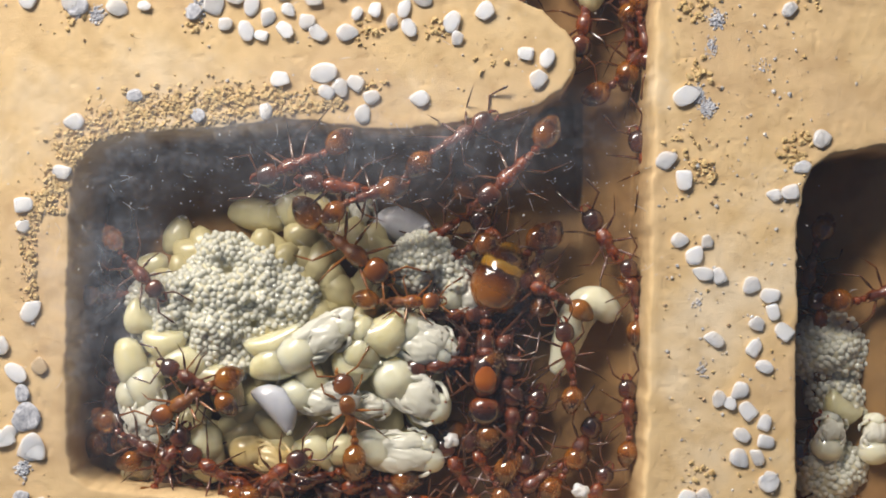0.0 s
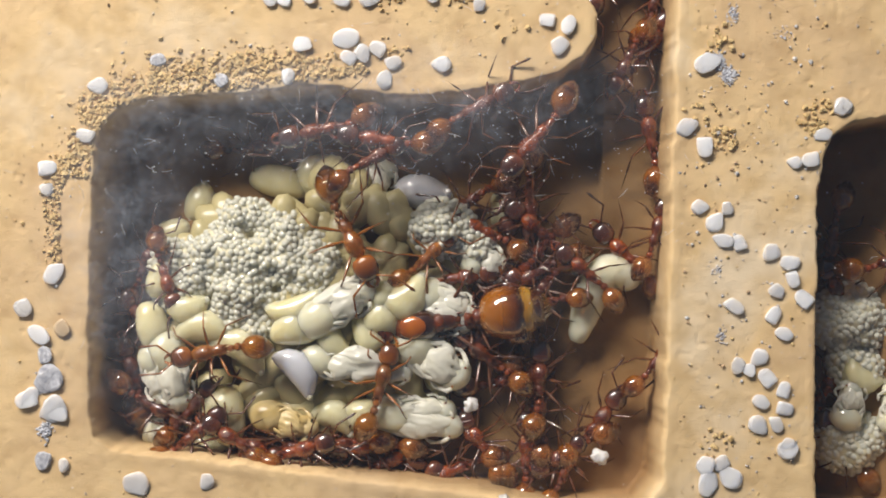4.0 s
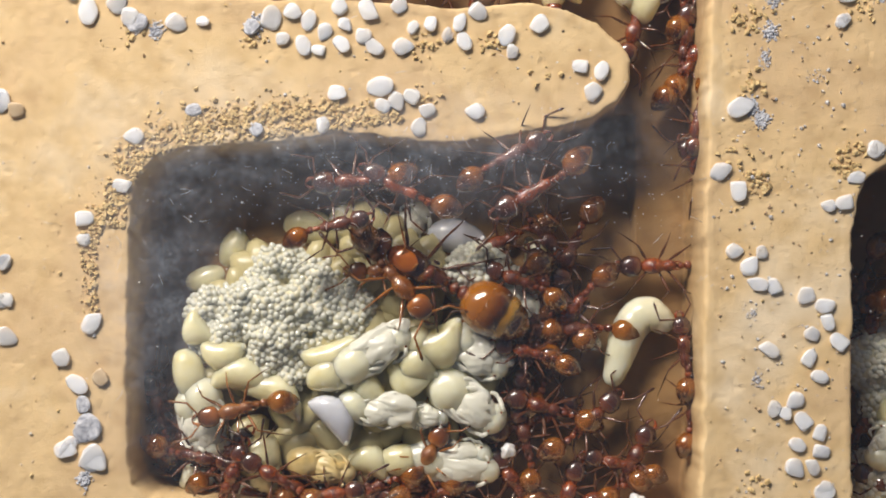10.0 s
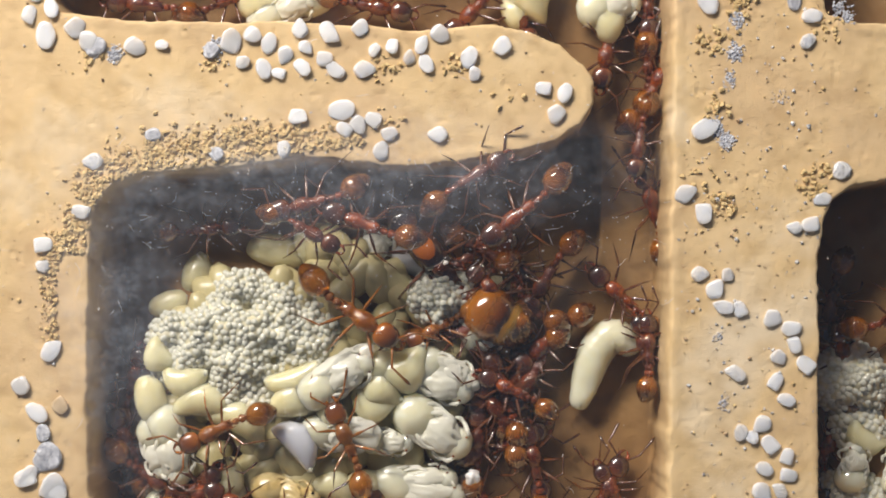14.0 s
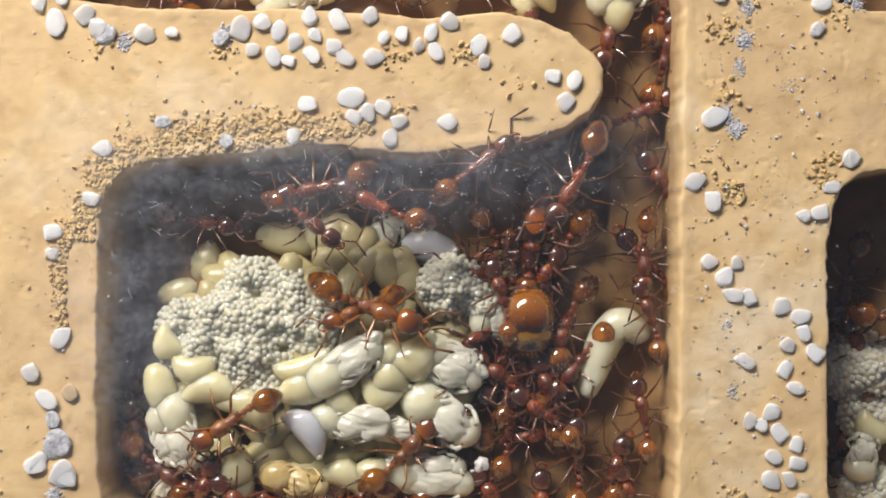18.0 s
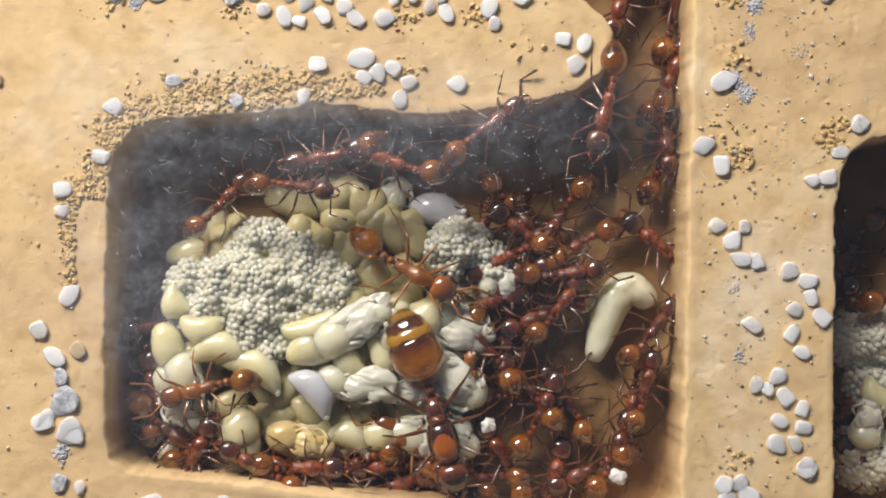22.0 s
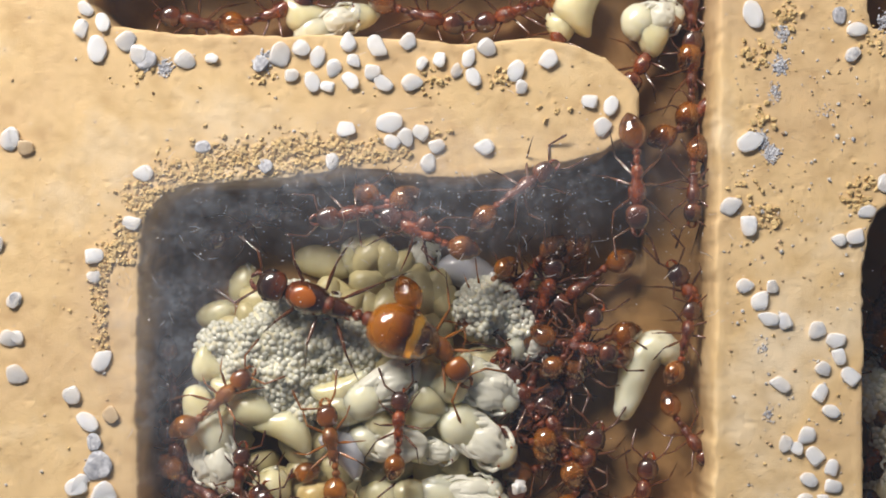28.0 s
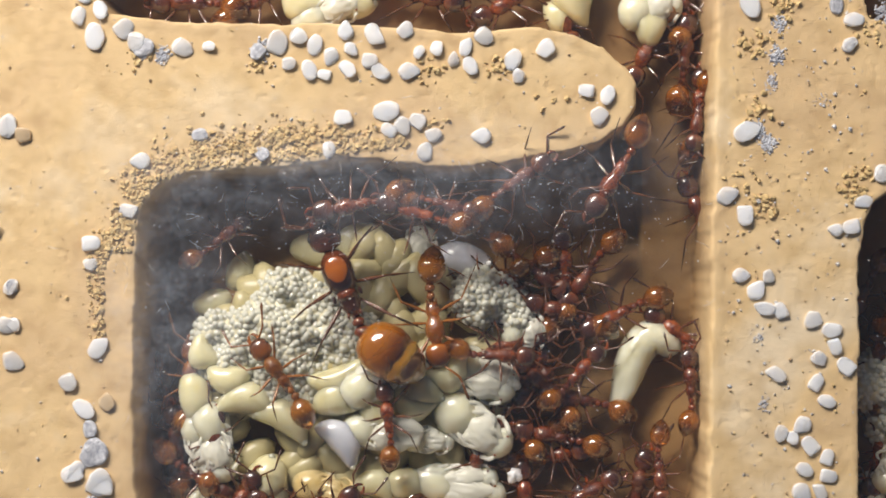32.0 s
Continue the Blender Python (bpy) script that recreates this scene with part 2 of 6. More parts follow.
ORANGE = surface("orange_chitin", (0.26, 0.062, 0.006), (0.64, 0.225, 0.020), 2200, 0.22, 0.9, 5000, coat=0.9, vary=0.2)
for chitin, share in ((RED, 0.4), (ORANGE, 0.55)):
    chitin.node_tree.nodes["Principled BSDF"].inputs["Transmission Weight"].default_value = share
HEAD = banded("brown_head", [(0.0, (0.17, 0.045, 0.012)), (0.45, (0.075, 0.022, 0.010)), (1.0, (0.03, 0.012, 0.008))], -0.6, 0.6, 0.24, 0.9)
HEAD_PALE = banded("amber_head", [(0.0, (0.36, 0.11, 0.010)), (0.45, (0.19, 0.055, 0.010)), (1.0, (0.06, 0.020, 0.008))], -0.6, 0.6, 0.22, 0.9)
LEG = banded("leg_chitin", [(0.0, (0.05, 0.015, 0.005)), (0.5, (0.17, 0.05, 0.010)), (1.0, (0.05, 0.015, 0.006))], -2.0, 2.0, 0.25, 0.6, 0.3)
LEG_PALE = banded("amber_leg_chitin", [(0.0, (0.12, 0.04, 0.010)), (0.5, (0.40, 0.14, 0.020)), (1.0, (0.12, 0.04, 0.010))], -2.0, 2.0, 0.25, 0.6, 0.3)
GASTER = banded("worker_gaster", [(0.0, (0.08, 0.020, 0.004)), (0.28, (0.26, 0.075, 0.006)), (0.31, (0.06, 0.015, 0.003)), (0.46, (0.28, 0.08, 0.006)), (0.72, (0.55, 0.18, 0.010)), (1.0, (0.28, 0.07, 0.006))], -1.9, 0.0, 0.12, 0.9, 0.6)
GASTER_PALE = banded("amber_gaster", [(0.0, (0.08, 0.022, 0.004)), (0.12, (0.24, 0.075, 0.006)), (0.28, (0.38, 0.13, 0.008)), (0.30, (0.11, 0.03, 0.003)), (0.42, (0.32, 0.10, 0.006)), (0.68, (0.58, 0.21, 0.014)), (1.0, (0.34, 0.10, 0.006))], -1.9, 0.0, 0.12, 0.9, 0.6)
QUEEN_GASTER = banded("queen_gaster", [(0.0, (0.08, 0.02, 0.003)), (0.10, (0.50, 0.24, 0.02)), (0.17, (0.07, 0.016, 0.002)), (0.28, (0.13, 0.030, 0.002)), (0.31, (0.72, 0.40, 0.05)), (0.40, (0.62, 0.28, 0.02)),
                                       (0.44, (0.035, 0.008, 0.001)), (0.54, (0.22, 0.055, 0.003)), (0.72, (0.52, 0.165, 0.008)), (1.0, (0.60, 0.20, 0.010))], -3.8, 0.1, 0.1, 0.9, 0.5)
QUEEN_BODY = banded("queen_mesosoma", [(0.0, (0.14, 0.035, 0.008)), (0.25, (0.05, 0.014, 0.005)), (0.50, (0.035, 0.010, 0.004)), (0.75, (0.055, 0.014, 0.004)), (0.92, (0.12, 0.028, 0.006)), (1.0, (0.05, 0.012, 0.004))], 0.2, 3.9, 0.2, 0.9)
QUEEN_PLATE = banded("queen_back_plate", [(0.0, (0.10, 0.022, 0.004)), (0.18, (0.42, 0.10, 0.010)), (0.6, (0.56, 0.15, 0.012)), (0.85, (0.34, 0.075, 0.008)), (1.0, (0.07, 0.016, 0.004))], -1.0, 1.0, 0.2, 0.9, 0.3)
QUEEN_HEAD = banded("queen_head", [(0.0, (0.20, 0.045, 0.008)), (0.35, (0.10, 0.024, 0.007)), (0.55, (0.030, 0.012, 0.008)), (1.0, (0.022, 0.010, 0.008))], -0.75, 0.75, 0.2, 0.9)


def glass_material():
    """A clear pane with a thin film of dust, smears, and haze painted over the shaded sides."""
    m = bpy.data.materials.new("dusty_glass")
    m.use_nodes = True
    tree = m.node_tree
    tree.nodes.remove(tree.nodes["Principled BSDF"])
    clear, film, gloss = (tree.nodes.new(k) for k in ("ShaderNodeBsdfTransparent", "ShaderNodeBsdfDiffuse", "ShaderNodeBsdfGlossy"))
    clear.inputs["Color"].default_value = (0.985, 0.99, 0.985, 1)
    film.inputs["Color"].default_value = (0.70, 0.76, 0.86, 1)
    gloss.inputs["Roughness"].default_value = 0.06
    n, fine = noise_node(tree, 220, 6, 0.65), noise_node(tree, 2600, 4, 0.7)
    # dust film, raised a little as a veil of glare
    r = ramp_node(tree, n.outputs["Fac"], [(0.36, (0.005,) * 3), (0.6, (0.011,) * 3), (0.8, (0.034,) * 3)])
    q = ramp_node(tree, fine.outputs["Fac"], [(0.45, (0.7,) * 3), (0.68, (1.1,) * 3), (0.76, (2.2,) * 3)])
    # a wiped, milky smear across the north side of the chamber, also haze painted to lift its shade
    grad = tree.nodes.new("ShaderNodeTexGradient")
    grad.gradient_type = "SPHERICAL"
    place = tree.nodes.new("ShaderNodeMapping")
    place.inputs["Location"].default_value = (0.20, -1.30, -0.3)
    place.inputs["Scale"].default_value = (54.0, 240.0, 60.0)
    coord = tree.nodes.new("ShaderNodeTexCoord")
    tree.links.new(coord.outputs["Object"], place.inputs["Vector"])
    tree.links.new(place.outputs["Vector"], grad.inputs["Vector"])
    # second patch of painted haze, over the shaded strip along the west wall
    west, place_west, both = tree.nodes.new("ShaderNodeTexGradient"), tree.nodes.new("ShaderNodeMapping"), tree.nodes.new("ShaderNodeMath")
    west.gradient_type = "SPHERICAL"
    place_west.inputs["Location"].default_value, place_west.inputs["Scale"].default_value = (2.9, 0.2, -0.3), (200.0, 100.0, 60.0)
    tree.links.new(coord.outputs["Object"], place_west.inputs["Vector"])
    tree.links.new(place_west.outputs["Vector"], west.inputs["Vector"])
    tree.links.new(grad.outputs["Fac"], both.inputs[0])
    tree.links.new(west.outputs["Fac"], both.inputs[1])
    streak = noise_node(tree, 620, 8, 0.8)
    smear_haze = tree.nodes.new("ShaderNodeMath")
    smear_haze.operation = "MULTIPLY"
    tree.links.new(both.outputs["Value"], smear_haze.inputs[0])
    wiped = ramp_node(tree, streak.outputs["Fac"], [(0.36, (0.06,) * 3), (0.52, (0.42,) * 3), (0.68, (1.25,) * 3)])
    tree.links.new(wiped.outputs["Color"], smear_haze.inputs[1])
    total = tree.nodes.new("ShaderNodeMath")
    total.operation = "MULTIPLY_ADD"
    total.inputs[1].default_value = 0.20
    tree.links.new(smear_haze.outputs["Value"], total.inputs[0])
    tree.links.new(r.outputs["Color"], total.inputs[2])
    mul = tree.nodes.new("ShaderNodeMath")
    mul.operation = "MULTIPLY"
    tree.links.new(total.outputs["Value"], mul.inputs[0])
    tree.links.new(q.outputs["Color"], mul.inputs[1])
    dusty = tree.nodes.new("ShaderNodeMixShader")
    tree.links.new(mul.outputs["Value"], dusty.inputs["Fac"])
    tree.links.new(clear.outputs["BSDF"], dusty.inputs[1])
    tree.links.new(film.outputs["BSDF"], dusty.inputs[2])
    # mirror share of a thin pane: 4 percent seen straight on, rising at a glancing angle
    facing, fifth, share = tree.nodes.new("ShaderNodeLayerWeight"), tree.nodes.new("ShaderNodeMath"), tree.nodes.new("ShaderNodeMath")
    fifth.operation, fifth.inputs[1].default_value = "POWER", 5.0
    share.operation, share.inputs[1].default_value, share.inputs[2].default_value = "MULTIPLY_ADD", 0.9, 0.04
    tree.links.new(facing.outputs["Facing"], fifth.inputs[0])
    tree.links.new(fifth.outputs["Value"], share.inputs[0])
    shine = tree.nodes.new("ShaderNodeMixShader")
    tree.links.new(share.outputs["Value"], shine.inputs["Fac"])
    tree.links.new(dusty.outputs["Shader"], shine.inputs[1])
    tree.links.new(gloss.outputs["BSDF"], shine.inputs[2])
    tree.links.new(shine.outputs["Shader"], tree.nodes["Material Output"].inputs["Surface"])
    return m


GLASS = glass_material()

# ---- mesh helpers (all in millimetres) ----


def mesh_from(name, bm, smooth=True):
    me = bpy.data.meshes.new(name)
    bm.transform(Matrix.Scale(MM, 4))
    for f in bm.faces:
        f.smooth = smooth
    bm.to_mesh(me)
    bm.free()
    return me


def part(name, bm, material, parent=None, label="", at=(0, 0, 0), smooth=True):
    me = bm if isinstance(bm, bpy.types.Mesh) else mesh_from(name, bm, smooth)
    if not me.materials:
        me.materials.append(material)
    ob = new(name, me)
    ob.parent = parent
    ob.location = [v * MM for v in at]
    return tagged(ob, label)


@functools.lru_cache
def round_form(n):
    """Corners and faces of a unit icosphere."""
    bm = bmesh.new()
    bmesh.ops.create_icosphere(bm, subdivisions=n, radius=1.0)
    bm.verts.index_update()
    form = [v.co.copy() for v in bm.verts], [[v.index for v in f.verts] for f in bm.faces]
    bm.free()
    return form


def ball(bm, centre, size, n=2, jitter=0.0, seed=0, turn=None):
    corners, faces = round_form(n)
    made = [bm.verts.new(c) for c in corners]
    for f in faces:
        bm.faces.new([made[i] for i in f])
    rot = turn or Matrix.Identity(3)
    for v in made:
        k = 1 + jitter * noise.noise(v.co * 1.3 + Vector((seed * 7.1, seed * 3.3, seed)))
        v.co = rot @ Vector((v.co.x * size[0] * k, v.co.y * size[1] * k, v.co.z * size[2] * k)) + Vector(centre)


def lathe(bm, rows, wide=1.0, high=1.0, n=16, bend=None):
    """A body of rings along x: rows of (x, radius, z)."""
    rings = []
    for x, r, z in rows:
        off = bend(x) if bend else Vector((x, 0, 0))
        rings.append([bm.verts.new((off.x, off.y + wide * r * math.cos(a), off.z + z + high * r * math.sin(a))) for a in (2 * math.pi * i / n for i in range(n))])
    for a, b in zip(rings, rings[1:]):
        for i in range(n):
            bm.faces.new((a[i], a[(i + 1) % n], b[(i + 1) % n], b[i]))
    bm.faces.new(rings[0][::-1])
    bm.faces.new(rings[-1])
    bmesh.ops.recalc_face_normals(bm, faces=bm.faces[:])


def tube(bm, points, radii, n=7):
    pts = [Vector(p) for p in points]
    rings = []
    for i, p in enumerate(pts):
        way = (pts[min(i + 1, len(pts) - 1)] - pts[max(i - 1, 0)]).normalized()
        side = way.cross(Vector((0, 0, 1)))
        side = side.normalized() if side.length > 1e-4 else Vector((0, 1, 0))
        up = side.cross(way)
        rings.append([bm.verts.new(p + radii[i] * (side * math.cos(a) + up * math.sin(a))) for a in (2 * math.pi * k / n for k in range(n))])
    for a, b in zip(rings, rings[1:]):
        for k in range(n):
            bm.faces.new((a[k], a[(k + 1) % n], b[(k + 1) % n], b[k]))
    bm.faces.new(rings[0][::-1])
    bm.faces.new(rings[-1])
    bmesh.ops.recalc_face_normals(bm, faces=bm.faces[:])


# ---- the plaster nest: one cast block with chambers sunk into it ----
FLOOR = -4.0
CHAMBER = [(-16.26, -10.04), (-16.26, -5.85), (-16.2, -1.65), (-16.0, 3.11), (-15.64, 4.17), (-14.8, 5.0), (-13.54, 5.43), (-10.74, 5.6), (-7.95, 5.85), (-5.43, 6.24), (-2.35, 5.85), (-0.11, 5.74),
           (1.29, 5.82), (3.25, 6.13), (4.92, 6.46), (6.88, 6.97), (8.14, 7.72), (8.73, 8.84), (8.73, 9.82), (8.17, 10.72), (7.05, 11.7)]
# the far north edge is unseen, moved close to shade the passage
PASSAGE = [(5.65, 12.26), (3.97, 12.73), (2.57, 12.62), (-0.22, 12.45), (-3.02, 12.73), (-7.22, 12.9), (-12.81, 12.95), (-15.61, 13.18), (-17.46, 13.46), (-18.58, 14.58), (-18.86, 16.9), (-17.6, 18.4),
           (-13.54, 18.9), (10.24, 18.9), (12.6, 18.2), (12.76, 15.14), (12.65, 9.54), (12.48, 3.95), (12.37, -1.65), (12.26, -10.04), (12.06, -13.4), (11.08, -14.66), (7.44, -14.8), (2.99, -13.93), (-2.6, -13.32), (-8.2, -12.54), (-12.95, -12.12), (-15.19, -11.78), (-16.0, -11.11)]
EAST = [(19.7, -12.84), (19.7, -4.45), (19.75, 1.15), (19.95, 2.55), (20.48, 3.86), (21.6, 4.64), (24.06, 5.01), (31.22, 5.01), (32.06, 3.95), (32.06, -14.24), (31.22, -15.22), (20.87, -15.22), (19.89, -14.52)]
NORTH_EAST = [(20.03, 14.02), (20.2, 13.09), (21.71, 12.67), (23.95, 12.56), (31.22, 12.56), (31.22, 23.53), (20.31, 23.53)]


def inside_depth(X, Y, poly):
    """Distance to an outline, positive inside it."""
    best, inside = np.full(X.shape, 1e9), np.zeros(X.shape, bool)
    for (x0, y0), (x1, y1) in zip(poly, poly[1:] + poly[:1]):
        dx, dy = x1 - x0, y1 - y0
        u = np.clip(((X - x0) * dx + (Y - y0) * dy) / (dx * dx + dy * dy), 0, 1)
        best = np.minimum(best, np.hypot(X - x0 - u * dx, Y - y0 - u * dy))
        if dy:
            inside ^= ((y0 > Y) != (y1 > Y)) & (X < dx * (Y - y0) / dy + x0)
    return np.where(inside, best, -best)


def rough_field(X, Y, size, seed):
    """Smooth random values in -1..1 with lumps about size mm wide."""
    rng = np.random.RandomState(seed)
    grid = rng.rand(260, 260) * 2 - 1
    u, v = (X + 60) / size, (Y + 60) / size
    i, j = np.floor(u).astype(int), np.floor(v).astype(int)
    a, b = u - i, v - j
    a, b = a * a * (3 - 2 * a), b * b * (3 - 2 * b)
    i, j = i % 259, j % 259
    return (grid[i, j] * (1 - a) + grid[i + 1, j] * a) * (1 - b) + (grid[i, j + 1] * (1 - a) + grid[i + 1, j + 1] * a) * b


def pits(X, Y):
    return np.maximum(np.maximum(inside_depth(X, Y, CHAMBER + PASSAGE), inside_depth(X, Y, EAST)), inside_depth(X, Y, NORTH_EAST))


def shade_dip(X, Y):
    """Extra depth added along the north and west walls so that the shade there turns dark."""
    edge = np.maximum(1 - np.abs(6.0 - Y) / 6.5, 1 - np.abs(X + 16.2) / 4.6)
    e = np.where(X > 19, 1 - np.abs(X - 19.7) / 6.0, np.where((X < 9.5) & (Y < 7.5), edge, 0)).clip(0, 1)
    return 2.6 * e * e * (3 - 2 * e)


def heap(x, y):
    """Height above the chamber floor of the heaped brood."""
    r = math.hypot((x + 7.5) / 10.5, (y + 5.0) / 8.0)
    e = min(max(1.25 - r, 0.0), 1.0)
    return 1.3 * e * e * (3 - 2 * e)


def ground(x, y):
    return FLOOR + heap(x, y) - float(shade_dip(np.float64(x), np.float64(y)))


def build_block():
    step = 0.1
    xs, ys = np.arange(-38.0, 38.01, step), np.arange(-27.0, 27.01, step)
    X, Y = np.meshgrid(xs, ys, indexing="ij")
    d = pits(X, Y) + 0.07 * rough_field(X, Y, 0.9, 3) + 0.035 * rough_field(X, Y, 0.35, 4)
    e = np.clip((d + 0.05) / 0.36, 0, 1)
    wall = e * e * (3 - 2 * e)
    Z = (FLOOR - shade_dip(X, Y)) * wall + 0.022 * rough_field(X, Y, 3.0, 5) + 0.010 * rough_field(X, Y, 0.8, 6) + 0.012 * rough_field(X, Y, 0.3, 7)
    Z += 0.12 * rough_field(X, Y, 2.2, 8) * wall
    Z -= 0.05 * np.clip(rough_field(X, Y, 0.45, 9) - 0.75, 0, 1) * 4 * (1 - wall)
    Z += 0.025 * np.exp(-((d + 0.35) / 0.22) ** 2) * (1 + rough_field(X, Y, 1.1, 10))
    nx, ny = X.shape
    co = np.stack([X, Y, Z], -1).reshape(-1, 3) * MM
    idx = np.arange(nx * ny).reshape(nx, ny)
    quads = np.stack([idx[:-1, :-1], idx[1:, :-1], idx[1:, 1:], idx[:-1, 1:]], -1).reshape(-1, 4)
    # sides and underside of the block
    ring = np.r_[idx[:, 0], idx[-1, 1:], idx[-2::-1, -1], idx[0, -2:0:-1]]
    low = co[ring].copy()
    low[:, 2] = -9 * MM
    n0 = len(co)
    ids = np.arange(len(ring))
    nxt = (ids + 1) % len(ring)
    sides = np.stack([ring, n0 + ids, n0 + nxt, ring[nxt]], -1)
    me = bpy.data.meshes.new("nest_block")
    me.from_pydata(np.r_[co, low].tolist(), [], quads.tolist() + sides.tolist() + [(n0 + ids).tolist()])
    me.shade_smooth()
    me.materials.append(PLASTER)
    # mask of the pits, for the brown tone and the shade painted with it
    me.attributes.new("pit_shade", "FLOAT", "POINT").data.foreach_set("value", np.r_[np.clip(wall * 1.3 - 0.15 + 0.12 * rough_field(X, Y, 1.5, 12), 0, 1).reshape(-1), np.zeros(len(ring))].astype(np.float32))
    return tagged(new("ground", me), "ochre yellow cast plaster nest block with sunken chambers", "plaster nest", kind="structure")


build_block()


def slab(name, x0, y0, z0, x1, y1, z1, material, bevel=0.3):
    bm = bmesh.new()
    bmesh.ops.create_cube(bm, size=1.0)
    for v in bm.verts:
        v.co = Vector(((x0 + x1) / 2 + v.co.x * (x1 - x0), (y0 + y1) / 2 + v.co.y * (y1 - y0), (z0 + z1) / 2 + v.co.z * (z1 - z0)))
    bmesh.ops.bevel(bm, geom=bm.edges[:], offset=bevel, segments=2, affect="EDGES")
    return part(name, bm, material, smooth=False)


TABLE = surface("table_wood", (0.16, 0.10, 0.06), (0.24, 0.16, 0.10), 60, 0.5, 0.2, 900)
tagged(slab("floor", -300, -250, -29, 300, 250, -9.01, TABLE), "brown wooden tabletop under the plaster nest", "table", kind="structure")
pane = tagged(slab("window_1", -37.5, -26.5, 1.15, 37.5, 26.5, 3.1, GLASS), "clear dusty glass pane laid over the nest", "glass cover", kind="structure")
pane.visible_shadow = False

# ---- crumbs of plaster along the rims ----


def crumbs(name, label, spots, material, seed):
    rng = random.Random(seed)
    corners, faces = round_form(1)
    points, sides = [], []
    for x, y, r in spots:
        rot = Euler((rng.random() * 6, rng.random() * 6, rng.random() * 6)).to_matrix()
        size = [r * rng.uniform(0.7, 1.25) for _ in range(3)]
        first = len(points)
        for c in corners:
            k = 1 + rng.uniform(-0.38, 0.30)
            points.append((rot @ Vector((c.x * size[0] * k, c.y * size[1] * k, c.z * size[2] * k)) + Vector((x, y, r * 0.1))) * MM)
        sides += [[first + i for i in f] for f in faces]
    bm = bpy.data.meshes.new(name)
    bm.from_pydata(points, [], sides)
    return tagged(part(name, bm, material), label, "plaster crumbs", kind="stuff")


def along(points, n, spread, low, high, rng, power=1.0):
    """Random spots beside a line, thinning out with the distance from it."""
    spots = []
    for _ in range(n):
        i = rng.randrange(len(points) - 1)
        (x0, y0), (x1, y1) = points[i], points[i + 1]
        u, side = rng.random(), abs(rng.gauss(0, 1)) ** power * spread
        length = math.hypot(x1 - x0, y1 - y0)
        nx, ny = -(y1 - y0) / length, (x1 - x0) / length
        spots.append((x0 + u * (x1 - x0) + nx * side, y0 + u * (y1 - y0) + ny * side, low + (high - low) * rng.random() ** 2.2))
    return spots


rng = random.Random(5)
spots = along([(-16.4, 1.5), (-16.0, 3.8), (-15.0, 5.1), (-13.4, 5.65), (-10.7, 5.85), (-8.0, 6.1)], 1500, 0.75, 0.035, 0.17, rng)
spots += along([(-13.4, 6.3), (-10.7, 6.6), (-8.0, 7.0), (-5.6, 7.0)], 600, 0.5, 0.035, 0.17, rng)
spots += along([(-8.4, 6.1), (-5.4, 6.5), (-2.6, 6.7)], 520, 0.55, 0.035, 0.18, rng)
spots += along([(-17.7, -3.2), (-17.8, 0.5), (-17.2, 2.4)], 320, 0.4, 0.035, 0.15, rng)
tagged(crumbs("plaster_crumbs", "crumbled ochre plaster grit heaped along the chamber rim", spots, CRUMB, 2), group="plaster crumbs")
spots = []
for x, y, n in ((-1.6, 10.6, 26), (1.9, 10.7, 22), (-1.4, 8.0, 14), (4.3, 8.9, 8), (-9.9, 10.9, 14), (14.7, 8.6, 30), (14.5, 11.9, 40), (15.0, 3.6, 30), (14.2, 5.2, 14), (19.4, 4.4, 40), (19.9, 5.3, 30), (20.4, 12.3, 24), (14.9, -11.2, 14), (-16.4, 11.2, 20), (16.0, 13.6, 40)):
    spots += [(x + rng.gauss(0, 0.4), y + rng.gauss(0, 0.35), rng.uniform(0.06, 0.17)) for _ in range(n)]
crumbs("plaster_crumbs", "scattered ochre plaster grit beside the white grains", spots, CRUMB, 3)

rng = random.Random(77)
specks = [(rng.uniform(-36, 36), rng.uniform(-26, 26), abs(rng.gauss(0, 0.03)) + 0.025) for _ in range(3000)]
specks += [(rng.uniform(13, 20), rng.uniform(-16, 16), abs(rng.gauss(0, 0.04)) + 0.03) for _ in range(420)]
keep = pits(np.array([[p[0] for p in specks]]), np.array([[p[1] for p in specks]]))[0] < -0.2
dots = [p for p, k in zip(specks, keep) if k]
SPECK = surface("dark_speck", (0.34, 0.23, 0.13), (0.48, 0.34, 0.20), 3000, 0.8)
crumbs("plaster_dust", "fine brown specks scattered on the plaster", dots[::4], SPECK, 5)
crumbs("plaster_dust", "fine pale plaster dust on the nest block", dots[1::4] + dots[2::4], GRAIN_PALE, 6)
crumbs("plaster_dust", "fine ochre plaster dust on the nest block", dots[3::4], CRUMB, 7)

# ---- white grains ----
GRAIN_SORT = [(GRAIN, "opaque white quartz grain lying on the plaster"), (GRAIN_PALE, "pale translucent quartz grain pressed under the glass"),
              (GRAIN_GREY, "grey mould-covered quartz grain on the plaster"), (GRAIN_TAN, "tan quartz grain lying on the plaster")]


